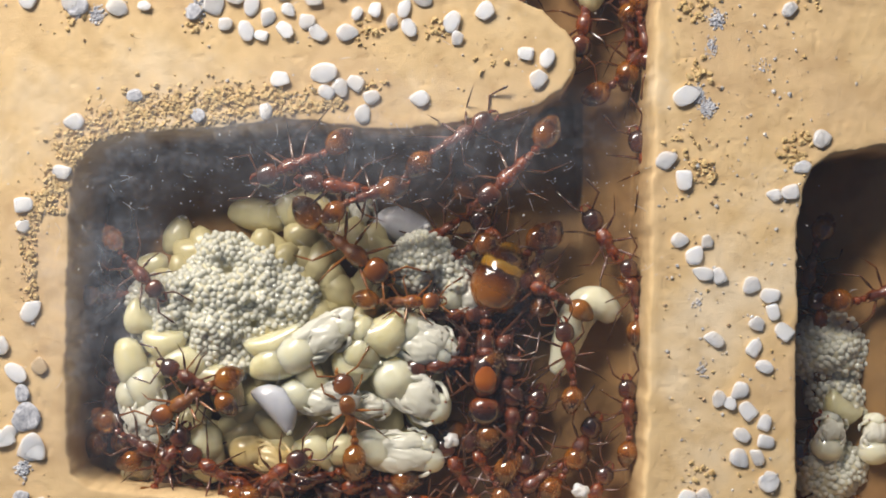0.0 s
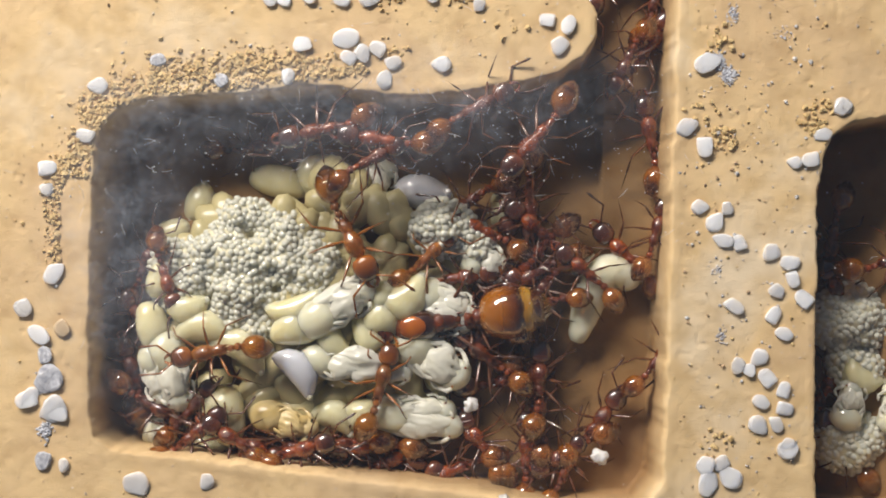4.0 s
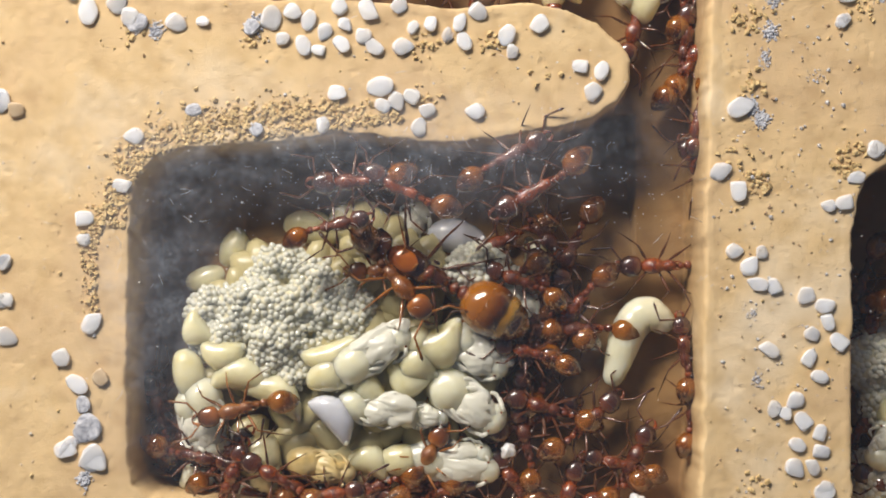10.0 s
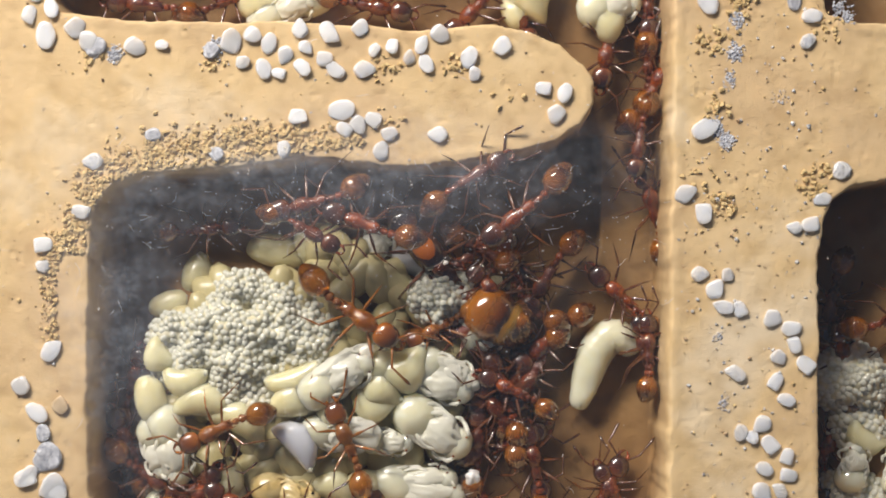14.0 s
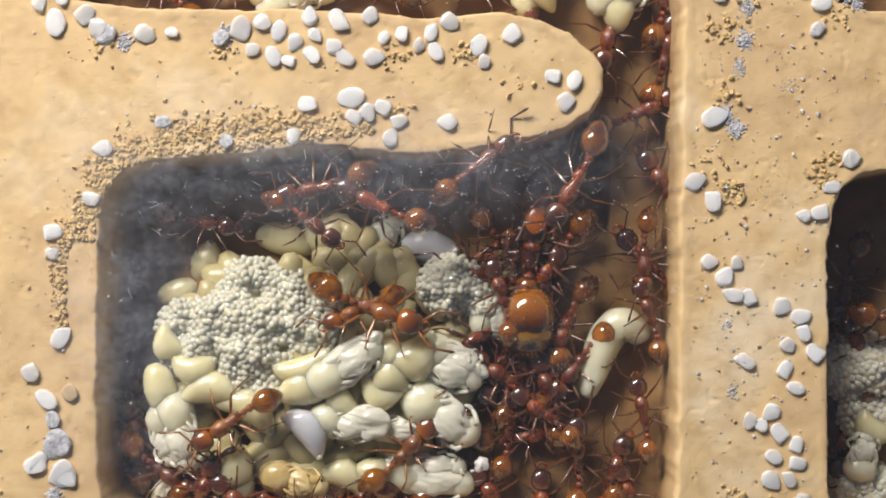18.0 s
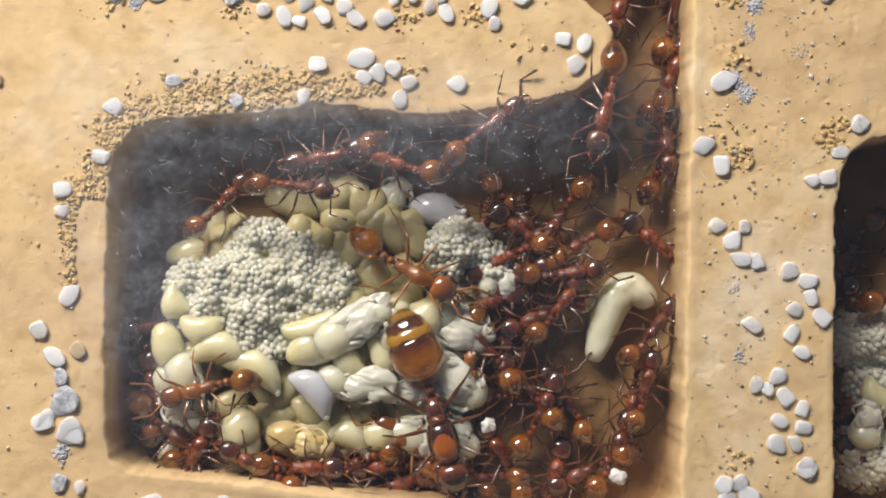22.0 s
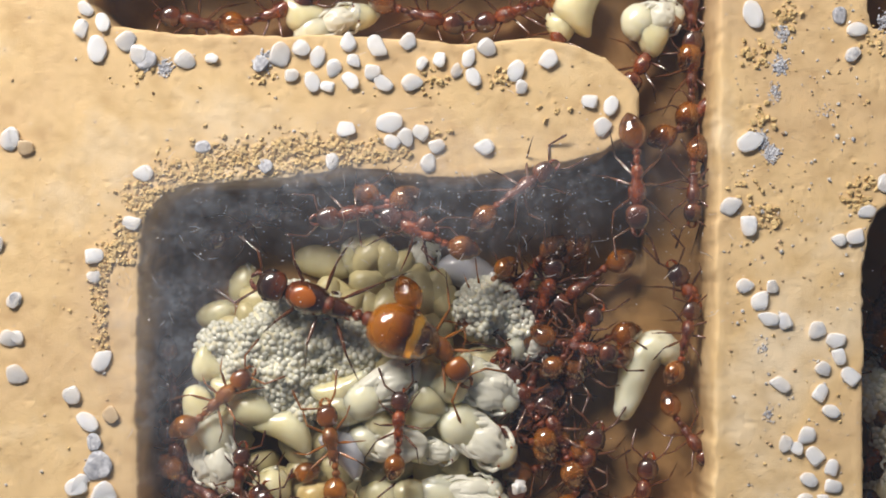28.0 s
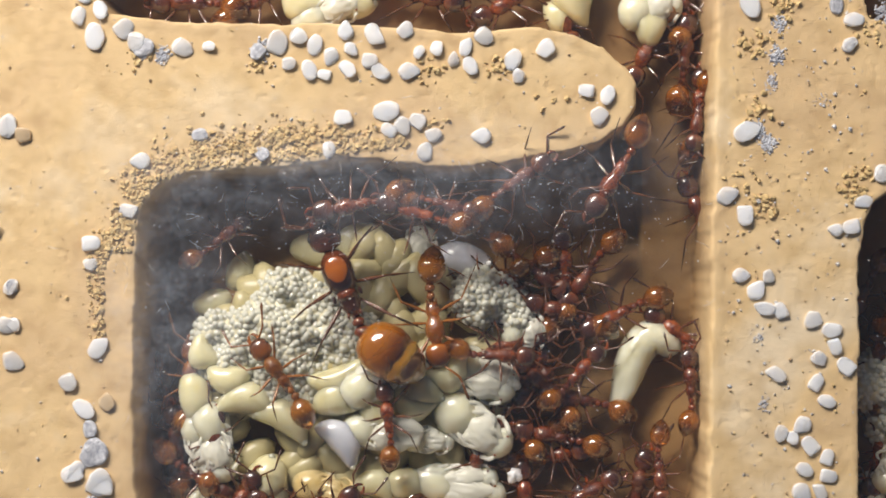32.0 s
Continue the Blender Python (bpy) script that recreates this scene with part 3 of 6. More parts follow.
def grain_mesh(seed, material):
    rnd = random.Random(seed)
    bm = bmesh.new()
    bmesh.ops.create_icosphere(bm, subdivisions=3, radius=1.0)
    cuts = [(Vector((math.cos(a), math.sin(a), rnd.gauss(0, 0.3))).normalized(), rnd.uniform(0.58, 0.90)) for a in (rnd.uniform(0, 6.283) for _ in range(8))]
    cuts += [(Vector((rnd.gauss(0, 0.25), rnd.gauss(0, 0.25), 1)).normalized(), rnd.uniform(0.45, 0.6)) for _ in range(3)]
    for v in bm.verts:
        p = v.co * (1 + 0.14 * noise.noise(v.co * 1.1 + Vector((seed * 5.0, 0, 0))) + 0.03 * noise.noise(v.co * 4 + Vector((0, seed * 3.0, 0))))
        for n, far in cuts:
            over = p.dot(n) - far
            if over > 0:
                p = p - n * over * 0.92
        v.co = Vector((p.x * 1.06, p.y * 0.95, p.z * 0.8))
    bmesh.ops.smooth_vert(bm, verts=bm.verts[:], factor=0.5, use_axis_x=True, use_axis_y=True, use_axis_z=True)
    me = mesh_from("sand_grain", bm)
    me.materials.append(material)
    return me


GRAIN_MESH = [[grain_mesh(11 + 10 * k + i, GRAIN_SORT[k][0]) for i in range(7 if k < 2 else 3)] for k in range(4)]


def grains(rows, seed):
    """Rows of x, y, breadth in mm, sort."""
    rnd = random.Random(seed)
    for x, y, d, k in rows:
        ob = tagged(new("sand_grain", rnd.choice(GRAIN_MESH[k])), GRAIN_SORT[k][1], "sand grain", "white sand grains")
        s = d / 2 * rnd.uniform(0.94, 1.10)
        ob.scale = (s, s * rnd.uniform(0.85, 1.0), min(s, 0.19))
        ob.rotation_euler = (rnd.uniform(-0.15, 0.15), rnd.uniform(-0.15, 0.15), rnd.random() * 6.28)
        ob.location = (x * MM, y * MM, 0.06 * MM + 0.3 * ob.scale[2] * MM)


grains([(-18.95, 13.25, 1.00, 1), (-17.83, 13.61, 0.95, 0), (-18.11, 12.30, 1.33, 0), (-16.72, 12.63, 1.11, 1), (-16.08, 12.01, 1.00, 1), (-13.79, 11.72, 1.11, 1), (-12.46, 11.78, 0.72, 0), (-9.14, 11.88, 1.28, 1), (-8.03, 12.26, 0.95, 1), (-7.25, 11.81, 1.00, 0), (-6.47, 11.25, 1.00, 0), (-8.56, 10.93, 0.83, 1), (-7.47, 10.59, 1.06, 0), (-6.69, 10.31, 0.78, 0), (-5.66, 12.53, 1.06, 0), (-5.44, 11.58, 0.83, 0), (-5.58, 10.64, 1.06, 0), (-4.27, 12.25, 1.28, 1), (-4.55, 11.05, 0.95, 1), (-3.99, 10.46, 1.06, 0), (-2.76, 12.52, 1.00, 0), (-2.55, 10.46, 1.11, 0), (-2.07, 11.46, 0.78, 0), (-1.18, 11.65, 0.95, 0)], 1)
grains([(-0.37, 11.04, 0.78, 1), (0.27, 11.73, 0.95, 0), (0.46, 10.73, 0.95, 0), (1.16, 12.23, 1.00, 1), (2.55, 11.05, 1.11, 0), (2.85, 10.22, 0.89, 0)], 2)
grains([(4.19, 11.58, 1.17, 0), (6.30, 9.48, 1.00, 0), (7.24, 9.28, 1.00, 0), (6.85, 8.28, 1.06, 0), (-10.03, 11.49, 1.00, 2), (-15.75, 11.73, 1.11, 2), (-5.81, 8.22, 1.06, 0), (-3.67, 8.49, 1.28, 0), (-3.50, 7.51, 0.95, 0), (-2.89, 7.84, 1.11, 1), (-2.11, 8.01, 0.95, 1), (-1.39, 7.34, 1.00, 1), (-1.78, 6.53, 1.00, 1), (1.01, 7.33, 1.11, 0), (-9.85, 6.42, 0.78, 2), (-6.57, 6.66, 1.00, 1), (-12.91, 7.38, 0.95, 2), (-15.90, 6.13, 1.11, 0)], 3)
grains([(-16.44, 3.63, 1.06, 1), (-18.45, 2.05, 1.00, 0), (-18.37, 0.99, 0.78, 1), (-17.96, -3.11, 1.17, 0), (-19.50, -4.80, 0.95, 1), (-18.72, -6.14, 1.22, 0), (-17.55, -5.89, 1.00, 3), (-18.44, -7.20, 1.00, 2), (-18.17, -8.26, 1.45, 2), (-19.20, -9.37, 1.22, 0), (-17.98, -9.87, 1.61, 0), (-22.39, 7.77, 1.11, 0), (-21.67, 7.41, 1.00, 3), (-22.33, -0.17, 1.00, 1), (-22.19, -1.98, 0.95, 1), (-22.26, -3.79, 1.22, 1)], 4)
grains([(-18.46, -12.37, 1.11, 2), (-13.84, -13.52, 1.67, 1), (-10.43, -13.34, 1.00, 1), (-19.17, -9.32, 1.22, 0), (-17.92, -9.93, 1.61, 0), (-17.49, -12.58, 0.83, 1), (-18.20, -8.49, 1.67, 2)], 5)
grains([(13.18, 4.25, 1.22, 0), (14.07, 3.42, 1.17, 0), (13.84, 0.31, 1.00, 0), (15.18, 0.25, 0.78, 1), (14.62, -0.42, 1.11, 0), (14.96, -1.28, 1.17, 0), (15.79, -1.50, 0.89, 0), (17.40, -1.86, 1.11, 0), (18.29, -2.39, 1.11, 0), (18.46, -3.11, 0.89, 0), (17.68, -3.78, 1.00, 0), (19.07, -4.25, 1.22, 0), (17.46, -5.03, 1.00, 0), (18.04, -5.86, 1.00, 0), (15.51, -4.50, 1.06, 1), (16.79, -7.06, 1.00, 0), (15.79, -7.48, 0.83, 1), (16.35, -7.67, 0.89, 0), (17.26, -8.17, 1.11, 0), (18.01, -8.73, 0.95, 0), (16.93, -9.23, 0.95, 0), (18.04, -9.56, 1.00, 0), (16.79, -10.45, 1.22, 0), (17.68, -10.31, 1.00, 1)], 6)
grains([(18.29, -11.56, 1.11, 0), (20.87, 5.39, 1.17, 1), (19.90, 3.98, 1.00, 0), (19.40, 2.72, 1.00, 0), (18.51, 2.61, 0.89, 0), (14.20, 7.48, 1.50, 0), (19.29, 11.76, 0.83, 0)], 7)
grains([(14.23, -12.41, 1.22, 0), (15.48, -12.96, 1.33, 0), (14.37, -13.32, 1.28, 0), (15.06, -12.32, 1.00, 1), (20.96, 5.35, 0.95, 1), (18.30, -11.56, 1.22, 0)], 8)
grains([(14.30, 13.73, 1.39, 0), (19.44, 13.00, 1.00, 0), (18.61, 13.70, 0.95, 2), (19.15, 11.75, 0.89, 0), (-22.54, 7.88, 1.11, 0), (-23.13, 2.72, 0.95, 1), (-22.31, -0.07, 0.83, 2), (-22.60, -2.02, 1.11, 1), (-18.72, 14.27, 1.00, 0)], 9)

for x, y, n, r in ((14.7, 7.5, 60, 0.13), (15.2, 6.9, 60, 0.12), (15.6, 11.2, 40, 0.12), (15.4, 9.9, 24, 0.1), (15.8, 12.8, 40, 0.12), (-15.9, 11.6, 50, 0.14), (-14.8, 11.3, 40, 0.13), (-9.9, 11.7, 30, 0.13), (-18.5, -8.6, 70, 0.16), (-18.4, -10.9, 40, 0.15), (15.0, -6.0, 14, 0.09), (14.7, -2.7, 10, 0.09), (17.9, 9.0, 10, 0.08), (21.2, 12.9, 30, 0.12), (20.8, 13.4, 24, 0.12)):
    crumbs("mould_clump", "fuzzy grey mould clump on the plaster", [(x + rng.gauss(0, 0.17), y + rng.gauss(0, 0.22), rng.uniform(0.25, 0.7) * r) for _ in range(3 * n)], GRAIN_GREY, n)


def glass_dust():
    """White flecks and hair-thin fibres stuck under the pane."""
    rnd = random.Random(21)
    bm = bmesh.new()
    for k in range(1100):
        x, y = (rnd.gauss(-2, 9), rnd.gauss(3.6, 2.2)) if k % 4 else (rnd.uniform(-20, 22), rnd.uniform(-14, 14))
        if k % 9 == 0:
            a, l = rnd.random() * 6.28, rnd.uniform(0.2, 0.75)
            d = Vector((math.cos(a), math.sin(a), 0)) * l
            tube(bm, [Vector((x, y, 1.12)), Vector((x, y, 1.11)) + d * 0.5 + Vector((rnd.gauss(0, 0.06), rnd.gauss(0, 0.06), 0)), Vector((x, y, 1.12)) + d], [0.008, 0.014, 0.008], 5)
        else:
            r = min(abs(rnd.gauss(0, 0.022)) + 0.012, 0.07)
            ball(bm, (x, y, 1.12), (r, r * rnd.uniform(0.5, 1), 0.015), 1, 0.6, k)
    tagged(part("glass_dust", bm, GRAIN), "white dust flecks and fibres under the glass", "dust", kind="stuff")
    for x, y, r in ((2.6, -9.4, 0.34), (8.9, -11.9, 0.38), (1.35, 1.0, 0.12), (4.2, -14.0, 0.25)):
        bm = bmesh.new()
        ball(bm, (0, 0, 0), (r, r * 0.9, 0.25), 3, 0.7, int(x * 9))
        ob = tagged(part("lint_tuft", bm, GRAIN_PALE), "small tuft of white lint stuck under the glass", "lint")
        ob.location = (x * MM, y * MM, 0.88 * MM)


glass_dust()

# ---- brood ----


def larva_mesh(length, width, seed):
    """A soft ringed grub, bent, blunt behind and narrower towards its head."""
    rnd = random.Random(seed)
    bm = bmesh.new()
    curve, half = rnd.uniform(-0.45, 0.45), length / 2

    def bend(x):
        u = x / half
        return Vector((x, curve * width * (1 - u * u), 0))
    rows = []
    n = 40
    for i in range(n + 1):
        u = -math.cos(math.pi * i / n)
        w = max(1 - u * u, 0) ** 0.45 * (1.0 - 0.24 * max(u, 0) ** 1.5) + 0.016 * math.cos(u * 34) * (1 - u * u)
        rows.append((u * half, width / 2 * max(w, 0) + 0.01, 0))
    lathe(bm, rows, 1.0, 0.88, 24, bend)
    for v in bm.verts:
        v.co *= 1 + 0.06 * noise.noise(v.co * 1.1 + Vector((seed, 0, 0))) + 0.02 * noise.noise(v.co * 3.0 + Vector((0, seed, 0)))
    return mesh_from("body", bm)


def pupa_parts(length, width, seed):
    """Abdomen, trunk and head of a pupa lying along x, and its limbs folded over the trunk."""
    rnd = random.Random(seed)
    lumps = []
    for x, l, w, z, k in ((-0.25, 0.29, 0.50, 0.0, 0.03), (0.13, 0.24, 0.37, 0.04, 0.10), (0.37, 0.17, 0.36, 0.02, 0.05)):
        bm = bmesh.new()
        bmesh.ops.create_icosphere(bm, subdivisions=4, radius=1.0)
        for v in bm.verts:
            p = v.co
            m = 1 + k * 1.4 * noise.noise(p * 1.7 + Vector((seed, x * 9, 0))) + k * 0.7 * noise.noise(p * 4.5 + Vector((0, seed, x)))
            v.co = Vector(((x + p.x * l * m) * length, p.y * w * width * m, (z + p.z * w * 0.9 * m) * width))
        lumps.append(bm)
    limbs = bmesh.new()
    for s in (-1, 1):
        for x0, x1, y0, y1, r in ((0.26, -0.02, 0.12, 0.20, 0.060), (0.20, -0.12, 0.26, 0.26, 0.065), (0.10, -0.26, 0.36, 0.30, 0.070), (0.40, 0.16, 0.30, 0.44, 0.05)):
            pts = []
            for q in range(7):
                u = q / 6
                x, y = x0 + (x1 - x0) * u + rnd.gauss(0, 0.008), y0 + (y1 - y0) * u + 0.10 * math.sin(math.pi * u) + rnd.gauss(0, 0.015)
                top = math.sqrt(max(0.22 - y * y, 0.01)) * 0.86
                pts.append(Vector((x * length, s * y * width, (top - 0.035) * width)))
            tube(limbs, pts, [r * width * f for f in (0.8, 1.1, 1.0, 0.85, 1.05, 0.8, 0.4)], 8)
    # a torn, wrinkled veil of skin still clings to the trunk
    veil = bmesh.new()
    bmesh.ops.create_icosphere(veil, subdivisions=4, radius=1.0)
    for v in veil.verts:
        p = v.co.copy()
        fold = 0.09 * (0.4 - abs(noise.noise(Vector((p.x * 1.3 + seed, p.y * 2.6, 1.0))))) + 0.02 * noise.noise(Vector((p.x * 5, p.y * 5, seed)))
        edge = 1 + 0.30 * noise.noise(Vector((p.x * 1.8, p.y * 1.8, seed + 4.0)))
        v.co = Vector(((0.14 + p.x * 0.26 * edge) * length, p.y * 0.40 * edge * width, (0.12 + p.z * 0.32 + fold) * width))
    return [mesh_from("body", b) for b in lumps] + [mesh_from("limbs", limbs), mesh_from("veil", veil)]


SORTS = {"l": (LARVA, "larva", "plump cream-coloured ant larva in the brood heap"), "p": (PUPA, "pupa", "creamy white ant pupa with folded limbs"),
         "g": (GREY, "larva", "translucent grey ant larva among the pupae"), "y": (YELLOW, "pupa", "ripe yellow ant pupa with a dark eye spot")}


def brood(rows, seed):
    """Rows of x, y, z, length, width, turn in degrees, sort."""
    for i, (x, y, z, length, width, turn, sort) in enumerate(rows):
        material, kind, label = SORTS[sort]
        if width > length:
            length, width, turn = width, length, turn + 90
        thing = tagged(new(kind), label, "ant " + kind, "ant brood")
        if sort in "py":
            for name, me in zip(("abdomen", "trunk", "head", "limbs", "veil"), pupa_parts(length, width, seed + i)):
                part(name, me, SKIN if name in ("veil", "limbs") and sort == "p" else material, thing)
        else:
            part("body", larva_mesh(length, width, seed + i), material, thing)
        if sort in "py":
            for s in (-1, 1):
                bm = bmesh.new()
                ball(bm, (length * 0.40, s * width * 0.24, width * 0.27), (0.07, 0.06, 0.05), 2)
                part("eye", bm, DARK if sort == "y" else RED, thing, "small dark eye spot")
        else:
            bm = bmesh.new()
            ball(bm, (length * 0.46, 0, width * 0.10), (0.16, 0.2, 0.16), 2, 0.2, i)
            part("mouth", bm, LARVA, thing)
        thing.matrix_basis = pose(x * MM, y * MM, z * MM, 0, 0, turn)


brood([(-11.83, -4.52, -2.04, 2.28, 1.60, 0, "l"), (-13.73, -5.93, -2.30, 2.71, 1.65, -80, "l"), (-12.59, -8.15, -2.25, 3.99, 2.00, -75, "p"), (-10.91, -6.57, -1.97, 3.14, 1.71, -10, "l"), (-9.34, -7.36, -1.97, 3.42, 1.60, -30, "l"), (-6.4, -8.3, -1.75, 3.0, 1.55, -50, "g"), (-6.36, -6.22, -1.89, 2.39, 1.77, 0, "l"), (-4.23, -4.86, -1.82, 4.28, 2.11, 30, "p"), (-4.09, -6.37, -2.03, 2.56, 1.43, -60, "l"), (-4.33, -7.72, -2.05, 3.42, 1.71, -12, "p"), (-1.69, -8.08, -2.47, 2.56, 1.48, -5, "p"), (-1.94, -5.92, -2.10, 2.11, 2.00, 0, "l"), (-1.88, -4.32, -2.15, 1.88, 1.82, 0, "l")], 100)
# the grey of the larva at 0.14, 1.14 stands for the north shade
brood([(0.61, -4.94, -2.54, 4.28, 1.94, -22, "p"), (0.61, -7.36, -2.53, 4.28, 2.39, -35, "p"), (-6.88, -10.69, -2.47, 3.42, 1.77, -15, "y"), (-4.60, -10.97, -2.68, 2.56, 1.60, -20, "l"), (-0.26, -10.62, -2.91, 4.84, 2.00, -10, "p"), (-9.64, -10.71, -2.31, 1.82, 2.62, 0, "l"), (0.14, 1.14, -4.20, 3.14, 1.88, -10, "g"), (-7.41, 1.46, -4.20, 3.14, 1.77, -15, "l"), (-5.24, 1.90, -4.20, 2.56, 2.00, 60, "l"), (-2.56, 1.48, -4.20, 3.14, 1.88, 50, "p"), (3.93, 0.18, -4.20, 1.60, 1.71, 0, "l")], 150)
brood([(-1.75, 0.46, -4.20, 1.71, 1.14, 0, "l"), (-1.11, -3.84, -2.21, 3.14, 2.17, 25, "l"), (-8.81, -4.72, -2.35, 3.42, 1.71, 60, "l"), (-6.42, -4.52, -1.98, 3.14, 1.43, 20, "l"), (-13.41, -5.83, -2.33, 2.56, 1.31, -70, "l"), (-10.07, -9.99, -2.18, 2.17, 2.56, -20, "l"), (-2.22, -5.67, -2.13, 2.39, 1.71, -20, "l"), (3.30, -2.61, -3.03, 2.28, 2.00, 0, "p"), (1.24, -4.61, -2.65, 3.42, 2.00, -25, "p"), (0.81, -7.80, -2.78, 3.14, 1.71, -40, "p"), (-0.35, -10.14, -2.91, 4.28, 1.71, 0, "p")], 200)
brood([(-13.0, -1.0, -4.3, 2.4, 1.5, 20, "l"), (-11.6, 0.5, -4.3, 2.2, 1.7, 75, "l"), (-13.35, -8.29, -2.45, 3.14, 1.71, -75, "p"), (-13.27, -11.57, -3.06, 2.00, 1.43, 0, "l"), (-10.65, -12.13, -2.99, 2.56, 1.43, -20, "l"), (-12.83, -3.40, -2.26, 2.00, 1.43, -50, "l"), (-2.72, -10.40, -2.68, 2.28, 1.71, 0, "l"), (-13.24, -11.34, -3.02, 1.71, 1.43, 0, "p")], 250)
brood([(9.87, 14.05, -3.14, 3.14, 2.00, 10, "p"), (-6.88, 13.94, -3.27, 3.71, 1.71, 20, "p"), (6.64, 14.42, -2.90, 2.28, 2.56, -20, "l"), (9.86, 13.95, -3.14, 2.00, 2.00, 0, "l"), (-8.05, 14.83, -3.27, 2.56, 1.71, -20, "l"), (5.17, 14.14, -3.27, 1.71, 1.71, 0, "l"), (-5.46, 14.47, -3.39, 2.28, 1.43, 0, "l"), (22.48, -9.88, -3.9, 1.71, 2.56, -10, "p"), (24.77, -10.01, -3.7, 1.71, 2.56, 0, "p"), (23.43, -8.11, -4.1, 2.28, 1.71, -30, "l")], 300)


def hooked_larva(points, width):
    """A large grub lying on the bare floor, bent like a hook."""
    thing = tagged(new("larva"), "large white hook-shaped ant larva on the bare floor", "ant larva", "ant brood")
    pts = [Vector((*p, 0)) for p in points]
    fine = []
    for i in range(len(pts) - 1):
        a, b, c, d = pts[max(i - 1, 0)], pts[i], pts[i + 1], pts[min(i + 2, len(pts) - 1)]
        for q in range(10):
            u = q / 10
            fine.append(0.5 * (2 * b + (c - a) * u + (2 * a - 5 * b + 4 * c - d) * u * u + (3 * b - a - 3 * c + d) * u ** 3))
    fine.append(pts[-1])
    n = len(fine) - 1
    bm = bmesh.new()
    tube(bm, fine, [width / 2 * (max(1 - (2 * i / n - 1) ** 2, 0) ** 0.42 * (1 - 0.08 * i / n) + 0.008 * math.cos(i * 1.9)) + 0.02 for i in range(n + 1)], 22)
    for v in bm.verts:
        v.co += Vector((0.05, 0.05, 0.08)) * noise.noise(v.co * 1.4)
    part("body", bm, PUPA, thing)
    bm = bmesh.new()
    ball(bm, fine[-4], (0.34, 0.34, 0.5), 2, 0.2, 3)
    part("mouth", bm, LARVA, thing)
    thing.location.z = (FLOOR + 0.4 * width) * MM


hooked_larva([(11.0, -3.9), (10.6, -3.2), (9.8, -2.95), (9.1, -3.7), (8.6, -5.0), (8.1, -6.7)], 1.95)


def shed_skin(x, y, length, width, turn, seed):
    """A crumpled, papery sheet of cast skin lying on the brood."""
    bm = bmesh.new()
    bmesh.ops.create_icosphere(bm, subdivisions=4, radius=1.0)
    for v in bm.verts:
        p = v.co.copy()
        fold = 0.5 * noise.noise(Vector((p.x * 1.1, p.y * 1.4, seed))) + 0.42 * (0.35 - abs(noise.noise(Vector((p.x * 0.9, p.y * 3.2, seed + 9)))))
        edge = 1 + 0.35 * noise.noise(Vector((p.x * 1.5, p.y * 1.5, seed + 4)))
        v.co = Vector((p.x * length / 2 * edge, p.y * width / 2 * edge, p.z * 0.30 + fold * 0.42 + 0.05))
    ob = tagged(part("shed_skin", bm, SKIN), "crumpled translucent white cast skin on the brood", "shed skin", "cast skins")
    ob.matrix_basis = pose(x * MM, y * MM, (ground(x, y) + 1.25) * MM, 0, 0, turn)


shed_skin(0.47, -7.27, 3.14, 2.28, -40, 0)
shed_skin(-3.86, -4.35, 3.42, 2.00, 30, 7)
shed_skin(-13.09, -8.22, 2.56, 2.00, -70, 14)
shed_skin(1.32, -4.70, 3.14, 1.71, -20, 21)
shed_skin(-0.25, -10.63, 3.42, 1.71, -10, 28)
shed_skin(1.37, -4.87, 2.56, 1.71, -30, 35)
shed_skin(-3.04, -7.61, 2.28, 1.71, -10, 42)


def brood_bed():
    """The lower larvae of the heap, which only show in the gaps."""
    rnd = random.Random(8)
    bm = bmesh.new()
    for _ in range(330):
        x, y = rnd.uniform(-17, 4.5), rnd.uniform(-12.5, 4.0)
        h = heap(x, y)
        if h < 0.35 or inside_bed(x, y) < 1.2 or x < -12.4 or (x < -6 and y > 0.2):
            continue
        z = FLOOR + 0.55 + rnd.uniform(0.1, 0.5) * h
        rot = Euler((rnd.uniform(-0.4, 0.4), rnd.uniform(-0.3, 0.3), rnd.random() * 6.28)).to_matrix()
        ball(bm, (x, y, z), (rnd.uniform(1.1, 1.6), rnd.uniform(0.7, 0.9), rnd.uniform(0.6, 0.8)), 2, 0.15, _, rot)
    tagged(part("brood_heap", bm, LARVA_SHADE), "heap of cream ant larvae under the egg pile", "ant brood", kind="stuff")


def inside_bed(x, y):
    return float(pits(np.array([[x]]), np.array([[y]]))[0, 0])


brood_bed()


def egg_mesh():
    bm = bmesh.new()
    lathe(bm, [(-0.225, 0.01, 0), (-0.215, 0.06, 0), (-0.18, 0.12, 0), (-0.11, 0.168, 0), (0.0, 0.185, 0), (0.11, 0.168, 0), (0.18, 0.12, 0), (0.215, 0.06, 0), (0.225, 0.01, 0)], 1, 1, 10)
    me = mesh_from("egg", bm)
    me.materials.append(EGG)
    return me


EGG_MESH = egg_mesh()


